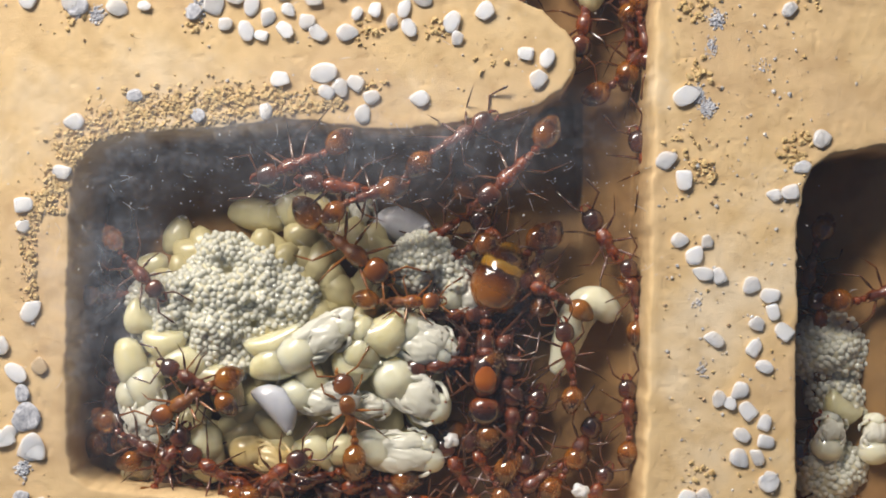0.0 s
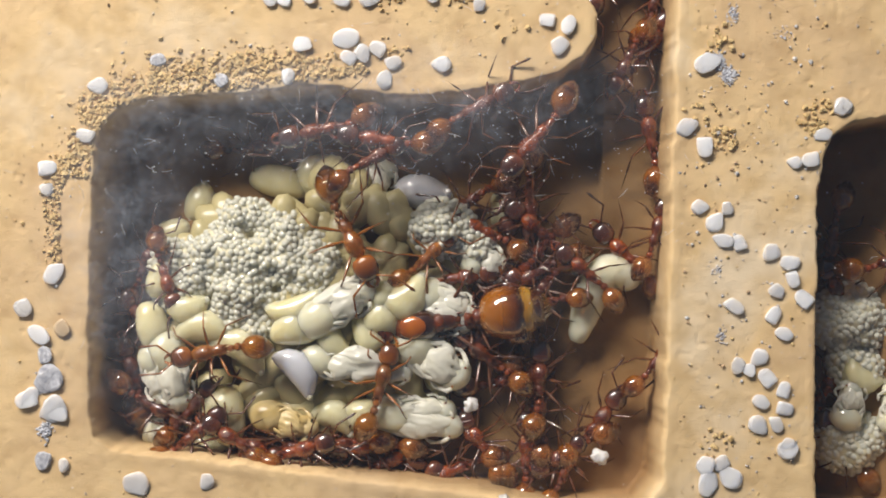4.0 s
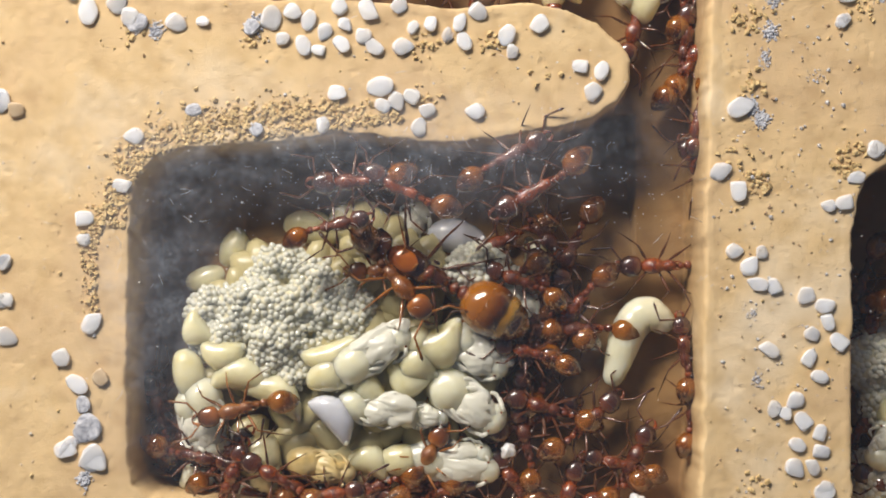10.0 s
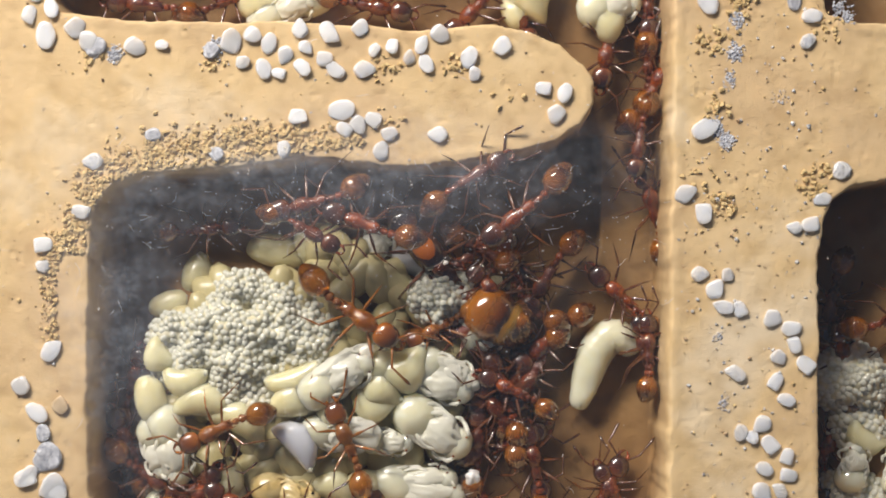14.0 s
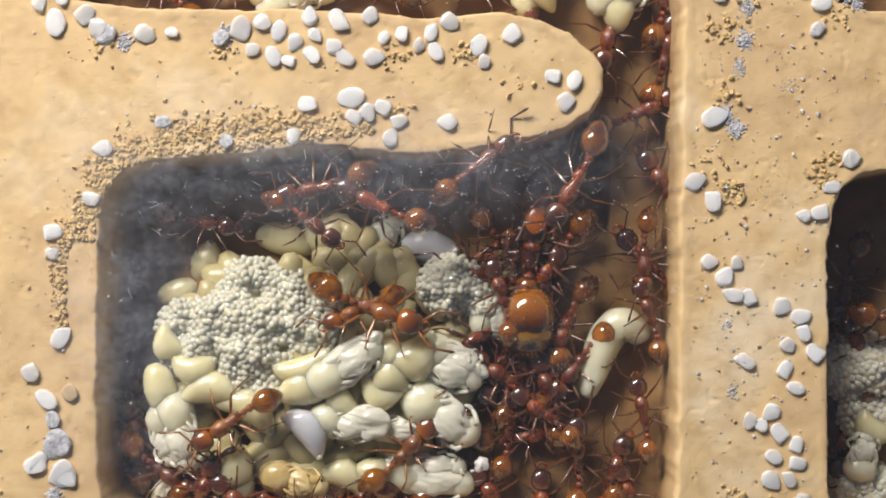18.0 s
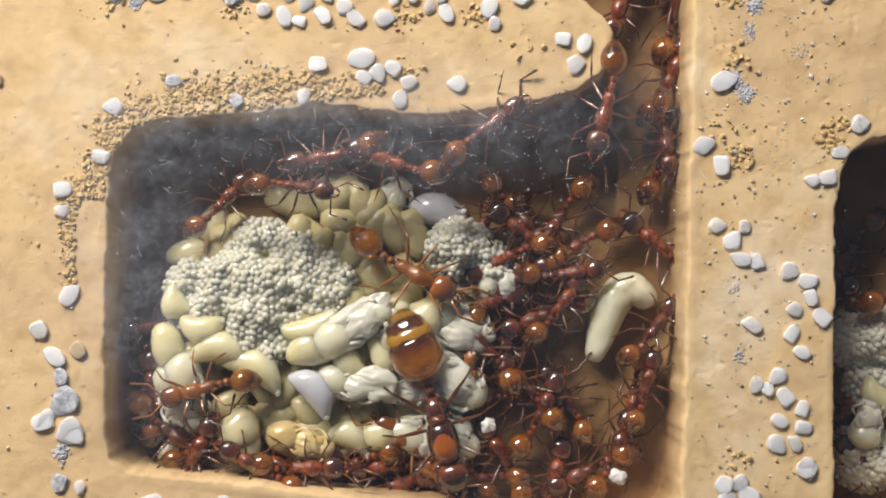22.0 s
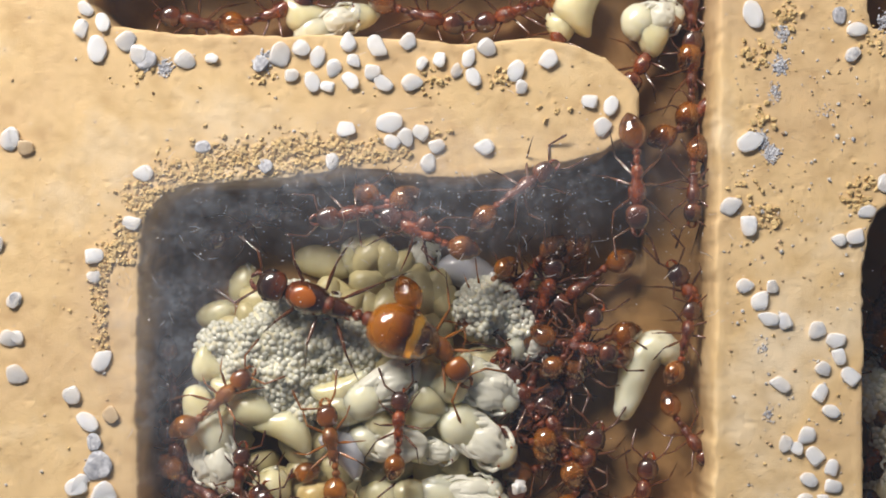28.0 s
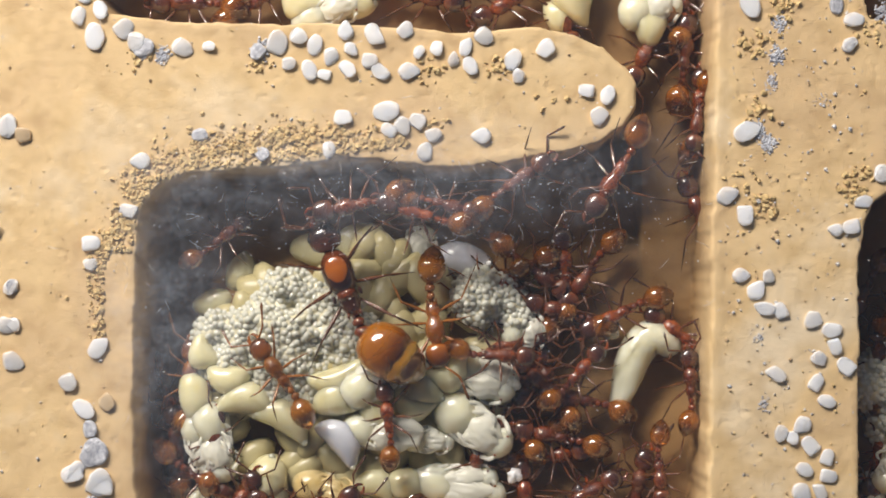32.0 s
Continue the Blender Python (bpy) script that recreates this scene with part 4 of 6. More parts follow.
def egg_pile(name, label, lobes, count, singles, seed, holes=()):
    """Eggs heaped over soft lobes (x, y, z of the base, radius, height); the upper ones are parts, the rest one mesh."""
    rnd = random.Random(seed)

    def top(px, py):
        """Height of the heap, or None beside it."""
        best = None
        for x, y, z, r, h in lobes:
            q = ((px - x) ** 2 + ((py - y) / 0.9) ** 2) / (r * r)
            if q < 1:
                here = z + h * (1 - q) ** 0.6
                best = here if best is None else max(best, here)
        if best is not None:
            best += 0.50 * noise.noise(Vector((px * 0.8, py * 0.8, seed))) + 0.30 * noise.noise(Vector((px * 1.7, py * 1.7, seed)))
            best -= sum(0.75 * math.exp(-((px - hx) ** 2 + (py - hy) ** 2) / (hr * hr)) for hx, hy, hr in holes)
        return best
    x, y, z = lobes[0][:3]
    x0, x1 = min(l[0] - l[3] for l in lobes), max(l[0] + l[3] for l in lobes)
    y0, y1 = min(l[1] - l[3] for l in lobes), max(l[1] + l[3] for l in lobes)
    spots, taken = [], {}
    for _ in range(26 * count):
        px, py = rnd.uniform(x0, x1), rnd.uniform(y0, y1)
        pz = top(px, py)
        if pz is None or any(math.hypot(px - hx, py - hy) < hr * 0.8 for hx, hy, hr in holes):
            continue
        # sunk so that only caps stand out, which keeps their shading soft
        p = Vector((px, py, pz - 0.09 - 0.05 * rnd.random()))
        cell = (math.floor(px / 0.45), math.floor(py / 0.45))
        near = [o for d in itertools.product((-1, 0, 1), repeat=2) for o in taken.get((cell[0] + d[0], cell[1] + d[1]), ())]
        if all((o - p).length > 0.275 for o in near):
            taken.setdefault(cell, []).append(p)
            spots.append((p.z, px, py))
    spots.sort(reverse=True)
    thing = tagged(new(name), label, "ant eggs", "ant eggs")
    thing.location = (x * MM, y * MM, z * MM)
    # one soft mound stands for the lower eggs and fills the gaps, so these stay light
    step, index, points, sides = 0.12, {}, [], []
    nx, ny = int((x1 - x0) / step) + 1, int((y1 - y0) / step) + 1
    for i in range(nx + 1):
        for k in range(ny + 1):
            pz = top(x0 + i * step, y0 + k * step)
            if pz is not None:
                index[i, k] = len(points)
                points.append(Vector((x0 + i * step - x, y0 + k * step - y, pz - z - 0.03)) * MM)
    n = len(points)
    points += [Vector((p.x, p.y, -1.2 * MM)) for p in points]
    rim = collections.Counter()
    for i, k in list(index):
        loop = [(i, k), (i + 1, k), (i + 1, k + 1), (i, k + 1)]
        if all(c in index for c in loop):
            face = [index[c] for c in loop]
            sides += [face, [n + c for c in face[::-1]]]
            for a, b in zip(face, face[1:] + face[:1]):
                rim[a, b] += 1
    sides += [[b, a, n + a, n + b] for a, b in rim if (b, a) not in rim]
    bed = bpy.data.meshes.new("egg_bed")
    bed.from_pydata(points, [], sides)
    bed.shade_smooth()
    tagged(part("egg_bed", bed, EGG_GAP, thing), kind="stuff")
    points, sides = [], []
    shell, rims = [v.co.copy() for v in EGG_MESH.vertices], [list(f.vertices) for f in EGG_MESH.polygons]
    for i, (pz, px, py) in enumerate(spots):
        m = pose((px - x) * MM, (py - y) * MM, (pz - z) * MM, rnd.uniform(-40, 40), rnd.uniform(-50, 50), rnd.uniform(0, 360))
        if i < singles:
            ob = part("egg", EGG_MESH, EGG, thing)
            ob.matrix_basis = m
        else:
            first = len(points)
            points += [m @ c for c in shell]
            sides += [[first + k for k in f] for f in rims]
    rest = bpy.data.meshes.new("egg_mass")
    rest.from_pydata(points, [], sides)
    rest.shade_smooth()
    tagged(part("egg_mass", rest, EGG, thing), kind="stuff")
    return thing


egg_pile("egg_pile", "heap of tiny glistening white ant eggs", [(-9.4, -3.0, -2.6, 3.0, 1.3), (-8.9, -1.3, -2.7, 2.2, 0.9), (-12.4, -2.8, -2.8, 1.5, 0.7), (-6.2, -2.6, -2.7, 2.1, 1.0), (-9.4, -5.3, -2.5, 2.1, 1.0), (-12.0, -4.2, -2.8, 1.7, 0.8), (-6.6, -1.2, -2.7, 1.3, 0.7)], 1050, 290, 4,
         [(-8.7, -1.2, 0.45), (-10.2, 0.4, 0.3), (-11.2, -1.0, 0.42), (-7.4, -3.9, 0.35), (-10.6, -4.4, 0.3)])
egg_pile("egg_pile", "small clump of white ant eggs behind the queen", [(1.2, -0.8, -2.9, 1.7, 1.3), (2.6, -1.5, -3.1, 1.2, 1.0)], 150, 45, 6)
egg_pile("egg_pile", "white ant eggs in the neighbouring chamber", [(22.9, -5.5, -4.9, 2.2, 1.4), (23.2, -7.8, -4.9, 1.6, 1.2), (22.8, -11.8, -4.9, 2.0, 1.3)], 420, 100, 7)

# ---- ants ----
LEGS = [((0.85, 0.22), (1.60, 0.95), (2.15, 1.50)), ((0.30, 0.26), (0.28, 1.25), (0.12, 2.0)), ((-0.15, 0.22), (-0.95, 1.10), (-1.95, 1.75))]


def leg_mesh(hip, knee, foot, side, drop, stout=1.0):
    """A leg from its hip (its origin): femur up to the knee, tibia down, thin tarsus on the ground."""
    bm = bmesh.new()
    k = Vector((knee[0] - hip[0], side * (knee[1] - hip[1]), 0.52 * stout))
    f = Vector((foot[0] - hip[0], side * (foot[1] - hip[1]), drop))
    ankle = k.lerp(f, 0.62) + Vector((0, 0, 0.06))
    tube(bm, [(0, 0, 0), k * 0.12, k * 0.5, k * 0.95, k, k.lerp(ankle, 0.1), k.lerp(ankle, 0.55), ankle, ankle.lerp(f, 0.5), f],
         [r * stout for r in (0.09, 0.055, 0.088, 0.045, 0.050, 0.036, 0.055, 0.032, 0.022, 0.016)], 7)
    return mesh_from("leg", bm)


def antenna_mesh(side, spread, stout=1.0):
    bm = bmesh.new()
    elbow = Vector((0.55, side * (0.75 + 0.25 * spread), 0.15)) * stout
    tip = elbow + Vector((1.05, side * (0.25 - 0.5 * spread), -0.30)) * stout
    tube(bm, [(0, 0, 0), elbow * 0.5, elbow, elbow.lerp(tip, 0.15), elbow.lerp(tip, 0.6), elbow.lerp(tip, 0.85), tip], [r * stout for r in (0.045, 0.05, 0.06, 0.05, 0.06, 0.085, 0.03)], 7)
    return mesh_from("antenna", bm)


def bristles(rows, high, count, length, seed):
    """Fine hairs standing on the upper side of a body given by rows of x, radius, z."""
    rnd = random.Random(seed)
    bm = bmesh.new()
    for _ in range(count):
        (x0, r0, z0), (x1, r1, z1) = rnd.choice(list(zip(rows[1:-2], rows[2:-1])))
        u, a = rnd.random(), rnd.uniform(-1.25, 1.25)
        r, z = r0 + u * (r1 - r0), z0 + u * (z1 - z0)
        n = Vector((rnd.gauss(-0.45, 0.15), math.sin(a), math.cos(a)))
        p = Vector((x0 + u * (x1 - x0), math.sin(a) * r, z + math.cos(a) * r * high)) * 0.99
        tube(bm, [p, p + n * length * 0.5, p + n * length + Vector((-0.12 * length, 0, 0))], [0.012, 0.009, 0.003], 3)
    return bm


def worker_ant(pale, stance):
    """A worker heading along x, its body at the origin, head to gaster 3.9 mm apart."""
    rnd = random.Random(40 + stance)
    coat = ORANGE if pale else RED
    thing = tagged(new("worker_ant"), "glossy amber worker ant tending the brood" if pale else "glossy red-brown worker ant in the nest", "ant", "worker ants")
    bm = bmesh.new()
    lathe(bm, [(-0.55, 0.10, 0), (-0.54, 0.26, 0), (-0.48, 0.40, 0), (-0.36, 0.50, 0), (-0.15, 0.56, 0.01), (0.10, 0.55, 0.01), (0.30, 0.49, 0), (0.45, 0.38, -0.02), (0.54, 0.24, -0.04), (0.57, 0.10, -0.05)], 1.0, 0.70, 24)
    head = part("head", bm, HEAD_PALE if pale else HEAD, thing, "dark glossy head", (1.75, 0, 0.05))
    for s in (-1, 1):
        bm = bmesh.new()
        ball(bm, (0.10, s * 0.49, 0.13), (0.11, 0.06, 0.09), 2)
        part("eye", bm, DARK, head, "black eye")
        bm = bmesh.new()
        tube(bm, [(0.45, s * 0.22, -0.08), (0.68, s * 0.24, -0.10), (0.84, s * 0.12, -0.12), (0.90, s * 0.02, -0.12)], [0.10, 0.10, 0.07, 0.03], 7)
        part("mandible", bm, coat, head)
        part("antenna", antenna_mesh(s, rnd.uniform(-0.6, 1.2)), LEG_PALE if pale else LEG, head, "elbowed antenna", (0.40, s * 0.16, 0.12))
    bm = bmesh.new()
    lathe(bm, [(-0.62, 0.12, -0.06), (-0.55, 0.25, -0.05), (-0.30, 0.31, 0.0), (-0.02, 0.28, 0.03), (0.06, 0.25, 0.03), (0.20, 0.33, 0.08), (0.50, 0.43, 0.12), (0.82, 0.42, 0.12), (1.08, 0.29, 0.08), (1.26, 0.15, 0.04)], 1.0, 0.95, 16)
    for s in (-1, 1):
        tube(bm, [(-0.42, s * 0.16, 0.16), (-0.62, s * 0.20, 0.27), (-0.80, s * 0.22, 0.30)], [0.06, 0.04, 0.012], 6)
    part("mesosoma", bm, coat, thing)
    bm = bmesh.new()
    lathe(bm, [(-0.24, 0.10, -0.04), (-0.12, 0.19, 0.05), (0.02, 0.21, 0.09), (0.12, 0.13, 0.0), (0.28, 0.09, -0.05)], 0.9, 1.0, 12)
    part("petiole", bm, coat, thing, at=(-0.82, 0, 0))
    bm = bmesh.new()
    lathe(bm, [(-0.20, 0.13, 0.0), (-0.08, 0.23, 0.05), (0.08, 0.22, 0.05), (0.18, 0.11, 0.0)], 1.0, 1.0, 12)
    part("postpetiole", bm, coat, thing, at=(-1.20, 0, 0.02))
    bm = bmesh.new()
    form = [(0.0, 0.10, 0), (-0.10, 0.26, 0.02), (-0.32, 0.50, 0.04), (-0.65, 0.63, 0.05), (-0.96, 0.63, 0.05), (-0.99, 0.60, 0.05), (-1.26, 0.52, 0.02), (-1.29, 0.49, 0.02), (-1.50, 0.34, -0.02), (-1.66, 0.16, -0.06), (-1.72, 0.03, -0.08)]
    lathe(bm, form, 1.0, 0.90, 20)
    gaster = part("gaster", bm, GASTER_PALE if pale else GASTER, thing, "shiny amber gaster shading to dark brown", (-1.34, 0, 0.03))
    part("bristles", bristles(form, 0.9, 24, 0.15, stance), HAIR, gaster, "fine golden bristles")
    gaster.rotation_euler = (0, 0, rnd.uniform(-0.35, 0.35))
    for s in (-1, 1):
        for hip, knee, foot in LEGS:
            j = [rnd.uniform(-0.3, 0.3) for _ in range(4)]
            me = leg_mesh(hip, (knee[0] + j[0], knee[1] + j[1] * 0.6), (foot[0] + j[2] * 1.6, foot[1] + j[3]), s, -0.78)
            part("leg", me, LEG_PALE if pale else LEG, thing, at=(hip[0], s * hip[1], -0.10))
    return thing


WORKERS = {}


def place_worker(pale, stance, scale):
    """The first of each build, then copies of it."""
    if (pale, stance) not in WORKERS:
        thing = WORKERS[pale, stance] = worker_ant(pale, stance)
    else:
        thing = copy_thing(WORKERS[pale, stance], Matrix.Identity(4))
        for o in (thing, *thing.children_recursive):
            o.animation_data_clear()
        for o, first in zip(thing.children, WORKERS[pale, stance].children):
            o.rotation_mode = "XYZ"
    thing.scale = (scale,) * 3
    return thing


def queen_ant():
    """The queen heading along x, her waist at the origin."""
    thing = tagged(new("queen_ant"), "large glossy queen ant with an amber gaster banded dark and gold", "ant")
    bm = bmesh.new()
    lathe(bm, [(-0.72, 0.15, 0), (-0.70, 0.40, 0), (-0.62, 0.60, 0), (-0.42, 0.77, 0), (-0.10, 0.84, 0.02), (0.22, 0.80, 0.02), (0.48, 0.68, -0.02), (0.66, 0.48, -0.06), (0.75, 0.28, -0.08), (0.78, 0.10, -0.08)], 1.0, 0.70, 28)
    head = part("head", bm, QUEEN_HEAD, thing, "blackish glossy head", (4.55, 0, 0.12))
    for s in (-1, 1):
        bm = bmesh.new()
        ball(bm, (0.12, s * 0.75, 0.16), (0.20, 0.10, 0.16), 2)
        part("eye", bm, DARK, head, "black eye")
        bm = bmesh.new()
        tube(bm, [(0.58, s * 0.36, -0.1), (0.88, s * 0.38, -0.14), (1.08, s * 0.18, -0.16), (1.14, s * 0.03, -0.16)], [0.15, 0.15, 0.11, 0.04], 8)
        part("mandible", bm, RED, head)
        part("antenna", antenna_mesh(s, 0.7 if s > 0 else 0.1, 1.35), LEG, head, "elbowed antenna", (0.52, s * 0.28, 0.14))
    for k in range(3):
        bm = bmesh.new()
        ball(bm, (-0.25 + (0.16 if k == 1 else 0), (k - 1) * 0.19, 0.55), (0.06, 0.06, 0.05), 2)
        part("ocellus", bm, DARK, head)
    bm = bmesh.new()
    lathe(bm, [(1.55, 0.30, 0.16), (1.68, 0.58, 0.20), (2.00, 0.74, 0.24), (2.45, 0.80, 0.25), (2.95, 0.80, 0.24), (3.35, 0.70, 0.20), (3.65, 0.50, 0.14), (3.85, 0.26, 0.08)], 1.0, 0.90, 26)
    part("mesosoma", bm, QUEEN_BODY, thing, "dark brown thorax")
    bm = bmesh.new()
    bmesh.ops.create_uvsphere(bm, u_segments=28, v_segments=16, radius=1.0)
    for v in bm.verts:
        p = v.co
        v.co = Vector((p.x * 0.84, p.y * (0.56 + 0.10 * p.x), p.z * 0.30))
    part("back_plate", bm, QUEEN_PLATE, thing, "bright orange glossy oval back plate", (2.72, 0, 0.70))
    bm = bmesh.new()
    lathe(bm, [(1.18, 0.20, 0.30), (1.26, 0.42, 0.34), (1.48, 0.54, 0.38), (1.70, 0.48, 0.38), (1.80, 0.30, 0.36)], 0.95, 0.9, 22)
    part("scutellum", bm, RED, thing, "chestnut raised plate behind the thorax")
    bm = bmesh.new()
    lathe(bm, [(0.30, 0.16, 0.0), (0.42, 0.36, 0.04), (0.80, 0.50, 0.10), (1.25, 0.58, 0.14), (1.70, 0.50, 0.16)], 0.95, 0.95, 20)
    for s in (-1, 1):
        tube(bm, [(0.62, s * 0.28, 0.28), (0.42, s * 0.33, 0.40), (0.25, s * 0.34, 0.42)], [0.09, 0.06, 0.015], 6)
        for k in range(2):
            ball(bm, (1.45 + 0.95 * k, s * 0.70, 0.28), (0.22, 0.10, 0.14), 2)
    part("propodeum", bm, QUEEN_BODY, thing)
    bm = bmesh.new()
    lathe(bm, [(-0.28, 0.16, 0.0), (-0.15, 0.32, 0.10), (0.02, 0.35, 0.14), (0.15, 0.22, 0.04), (0.42, 0.15, -0.02)], 0.95, 1.0, 14)
    part("petiole", bm, RED, thing, at=(0.05, 0, 0))
    bm = bmesh.new()
    lathe(bm, [(-0.30, 0.22, 0.0), (-0.15, 0.40, 0.06), (0.08, 0.38, 0.06), (0.25, 0.20, 0.0)], 1.05, 1.0, 14)
    part("postpetiole", bm, RED, thing, at=(-0.45, 0, 0.02))
    bm = bmesh.new()
    form = [(0.08, 0.16, 0), (0.03, 0.46, 0.02), (-0.16, 0.84, 0.06), (-0.50, 1.14, 0.10), (-0.95, 1.32, 0.12), (-1.45, 1.38, 0.12), (-1.85, 1.34, 0.12), (-2.04, 1.28, 0.11), (-2.08, 1.24, 0.11), (-2.35, 1.24, 0.09), (-2.66, 1.14, 0.06), (-2.70, 1.08, 0.05),
               (-3.00, 1.0, 0.02), (-3.25, 0.82, -0.02), (-3.28, 0.76, -0.03), (-3.55, 0.50, -0.08), (-3.70, 0.24, -0.12), (-3.74, 0.05, -0.14)]
    lathe(bm, form, 1.0, 0.86, 30)
    gaster = part("gaster", bm, QUEEN_GASTER, thing, "swollen amber gaster with dark and gold bands", (-0.62, 0, 0.05))
    part("bristles", bristles(form, 0.86, 60, 0.15, 77), HAIR, gaster, "fine golden bristles")
    for s in (-1, 1):
        for (hx, hy), knee, foot in (((2.95, 0.45), (3.8, 1.6), (4.5, 2.7)), ((1.95, 0.5), (1.75, 2.1), (1.4, 3.5)), ((1.1, 0.45), (-0.25, 1.9), (-1.5, 3.2))):
            me = leg_mesh((hx, hy), knee, foot, s, -1.05, 1.35)
            part("leg", me, LEG, thing, "long jointed leg", (hx, s * hy, -0.15))
    return thing


queen = queen_ant()


def under_glass(rows):
    """Poses of an ant that walks upside down under the pane."""
    return [(t, pose(x * MM, y * MM, 0.32 * MM, 180, 0, a)) for t, x, y, a in rows]


def path_rows(rows, lift):
    """Poses on the ground or brood below from rows of t, x, y, heading."""
    return [(t, pose(x * MM, y * MM, (ground(x, y) + lift + 0.8 * heap(x, y)) * MM, 0, 0, a)) for t, x, y, a in rows]


def step_legs(ant, seed, reach=11):
    """Legs swing to and fro about their hips while the ant works."""
    rnd = random.Random(seed)
    for i, leg in enumerate([c for c in ant.children if c.name.startswith("leg")]):
        hip = leg.location / MM
        side, rows = rnd.random() * 6, []
        for k in range(33):
            swing = reach * math.sin(side + k * rnd.uniform(1.2, 2.0)) * rnd.uniform(0.3, 1.0)
            rows.append((float(k), pose(*(hip * MM), 0, 0, swing)))
        walk(leg, rows)
    for feeler in [c for c in ant.children_recursive if c.name.startswith("antenna")]:
        base = feeler.location.copy()
        walk(feeler, [(float(k), pose(*base, 0, rnd.uniform(-10, 10), rnd.uniform(-24, 24))) for k in range(33)])


def wander(x, y, heading, seed, far):
    """A still ant that shifts a little on the spot."""
    rnd = random.Random(seed)
    rows = []
    for k in range(12):
        rows.append((32.0 * k / 11, x + rnd.gauss(0, far), y + rnd.gauss(0, far), heading + rnd.gauss(0, 40 * far)))
    return rows


def motions():
    walk(queen, path_rows([(0, 4.42, -3.85, -90.97), (1, 3.83, -4.59, -88.8), (2, 3.77, -4.71, -110.07), (2.5, 3.57, -5.85, -119.79), (4.5, 1.5, -5.03, -179.36), (5, 0.53, -4.64, -184.57), (5.5, 0.48, -3.99, -208.93), (6, 0.49, -3.75, -214.1), (7, 1.01, -2.52, -223.76), (8, 0.32, -2.24, -222.31), (9, 0.12, -1.84, -220.71), (10, 0.0, -1.52, -209.43), (11, 0.06, -1.84, -203.42), (12, 0.57, -0.8, -232.07), (13, 1.4, -0.02, -224.12), (16, 3.37, -1.7, -247.35), (17, 4.22, -0.78, -246.6), (18, 5.14, -0.39, -276.74), (19, 6.01, 0.58, -268.95), (20, 3.52, -1.4, -299.01), (20.5, 0.57, -2.6, -312.54), (21, -1.53, -3.62, -361.33), (21.5, -0.89, -5.67, -416.03), (22, -0.31, -7.96, -434.45), (22.5, -0.91, -8.23, -467.16), (22.75, -1.47, -8.28, -514.31), (23, -2.04, -8.34, -561.46), (23.5, -2.4, -6.72, -585.29), (24, -3.46, -5.9, -583.21), (25, -3.78, -3.58, -609.63), (26, -4.25, -2.88, -588.21), (28.5, -6.32, -0.5, -548.4), (29, -7.7, -0.06, -537.85), (30, -7.97, 0.39, -540.51), (31, -9.19, 0.52, -530.59), (31.3, -7.63, 0.1, -549.07), (31.6, -6.1, -0.37, -546.85), (32, -5.13, -1.95, -608.29)], 1.35))
    gaster = [c for c in queen.children if c.name.startswith("gaster")][0]
    walk(gaster, [(t, pose(-0.62 * MM, 0, 0.05 * MM, 0, 0, a)) for t, a in [(0, -21.5), (1, -26.9), (2, -3.8), (2.5, -5.1), (4.5, 2.2), (5, 11.6), (5.5, 12.8), (6, 21.0), (7, 12.4), (8, 12.7), (9, 5.5), (10, -2.0), (11, 3.3), (12, 9.3), (13, 6.2), (16, 51.6), (17, 12.4), (18, 8.6), (19, -6.4), (20, -0.9), (20.5, -3.5), (21, 25.2), (21.5, 10.2), (22, 6.4), (22.5, 21.6), (23, 58.8), (23.5, 22.1), (24, 15.9), (25, 15.3), (26, -7.4), (28.5, -3.0), (29, -11.5), (30, -3.5), (31, -11.5), (31.3, 5.7), (31.6, -6.0), (32, 31.7)]])
    step_legs(queen, 900, 8)
    ant = place_worker(True, 1, 1.17)
    walk(ant, path_rows([(0, -2.75, 0.01, -36.98), (1, -3.54, -0.59, -49.1), (2, -3.52, -0.74, -56.15), (5, -3.65, -1.07, -64.37), (6, -3.61, -1.05, -67.08), (7, -3.93, -1.01, -72.47), (8, -3.33, -0.92, -54.38), (9, -3.12, -0.79, -51.0), (10, -3.07, -0.95, -48.68), (11, -3.29, -1.48, -46.08), (12, -3.49, -1.65, -36.3), (13, -3.24, -1.34, -35.57), (16, -3.41, -1.86, -31.56), (17, -2.81, -1.58, -19.82), (18, -2.83, -1.86, -20.65), (19, -2.6, -1.81, -14.75), (20, -2.43, -1.84, -17.27), (21, -2.53, -1.49, -15.09), (22, -1.41, -1.9, -28.5), (23, -2.02, -1.59, -30.18), (24, -1.95, -1.58, -30.23), (25, -2.04, -1.56, -34.34), (26, -2.36, -1.86, -49.53), (29, -1.28, -2.31, -55.15), (30, -1.51, -2.44, -59.91), (31, -1.78, -1.81, -72.32), (32, -1.41, -1.68, -83.25)], 1.30))
    step_legs(ant, 1)
    ant = place_worker(True, 2, 0.85)
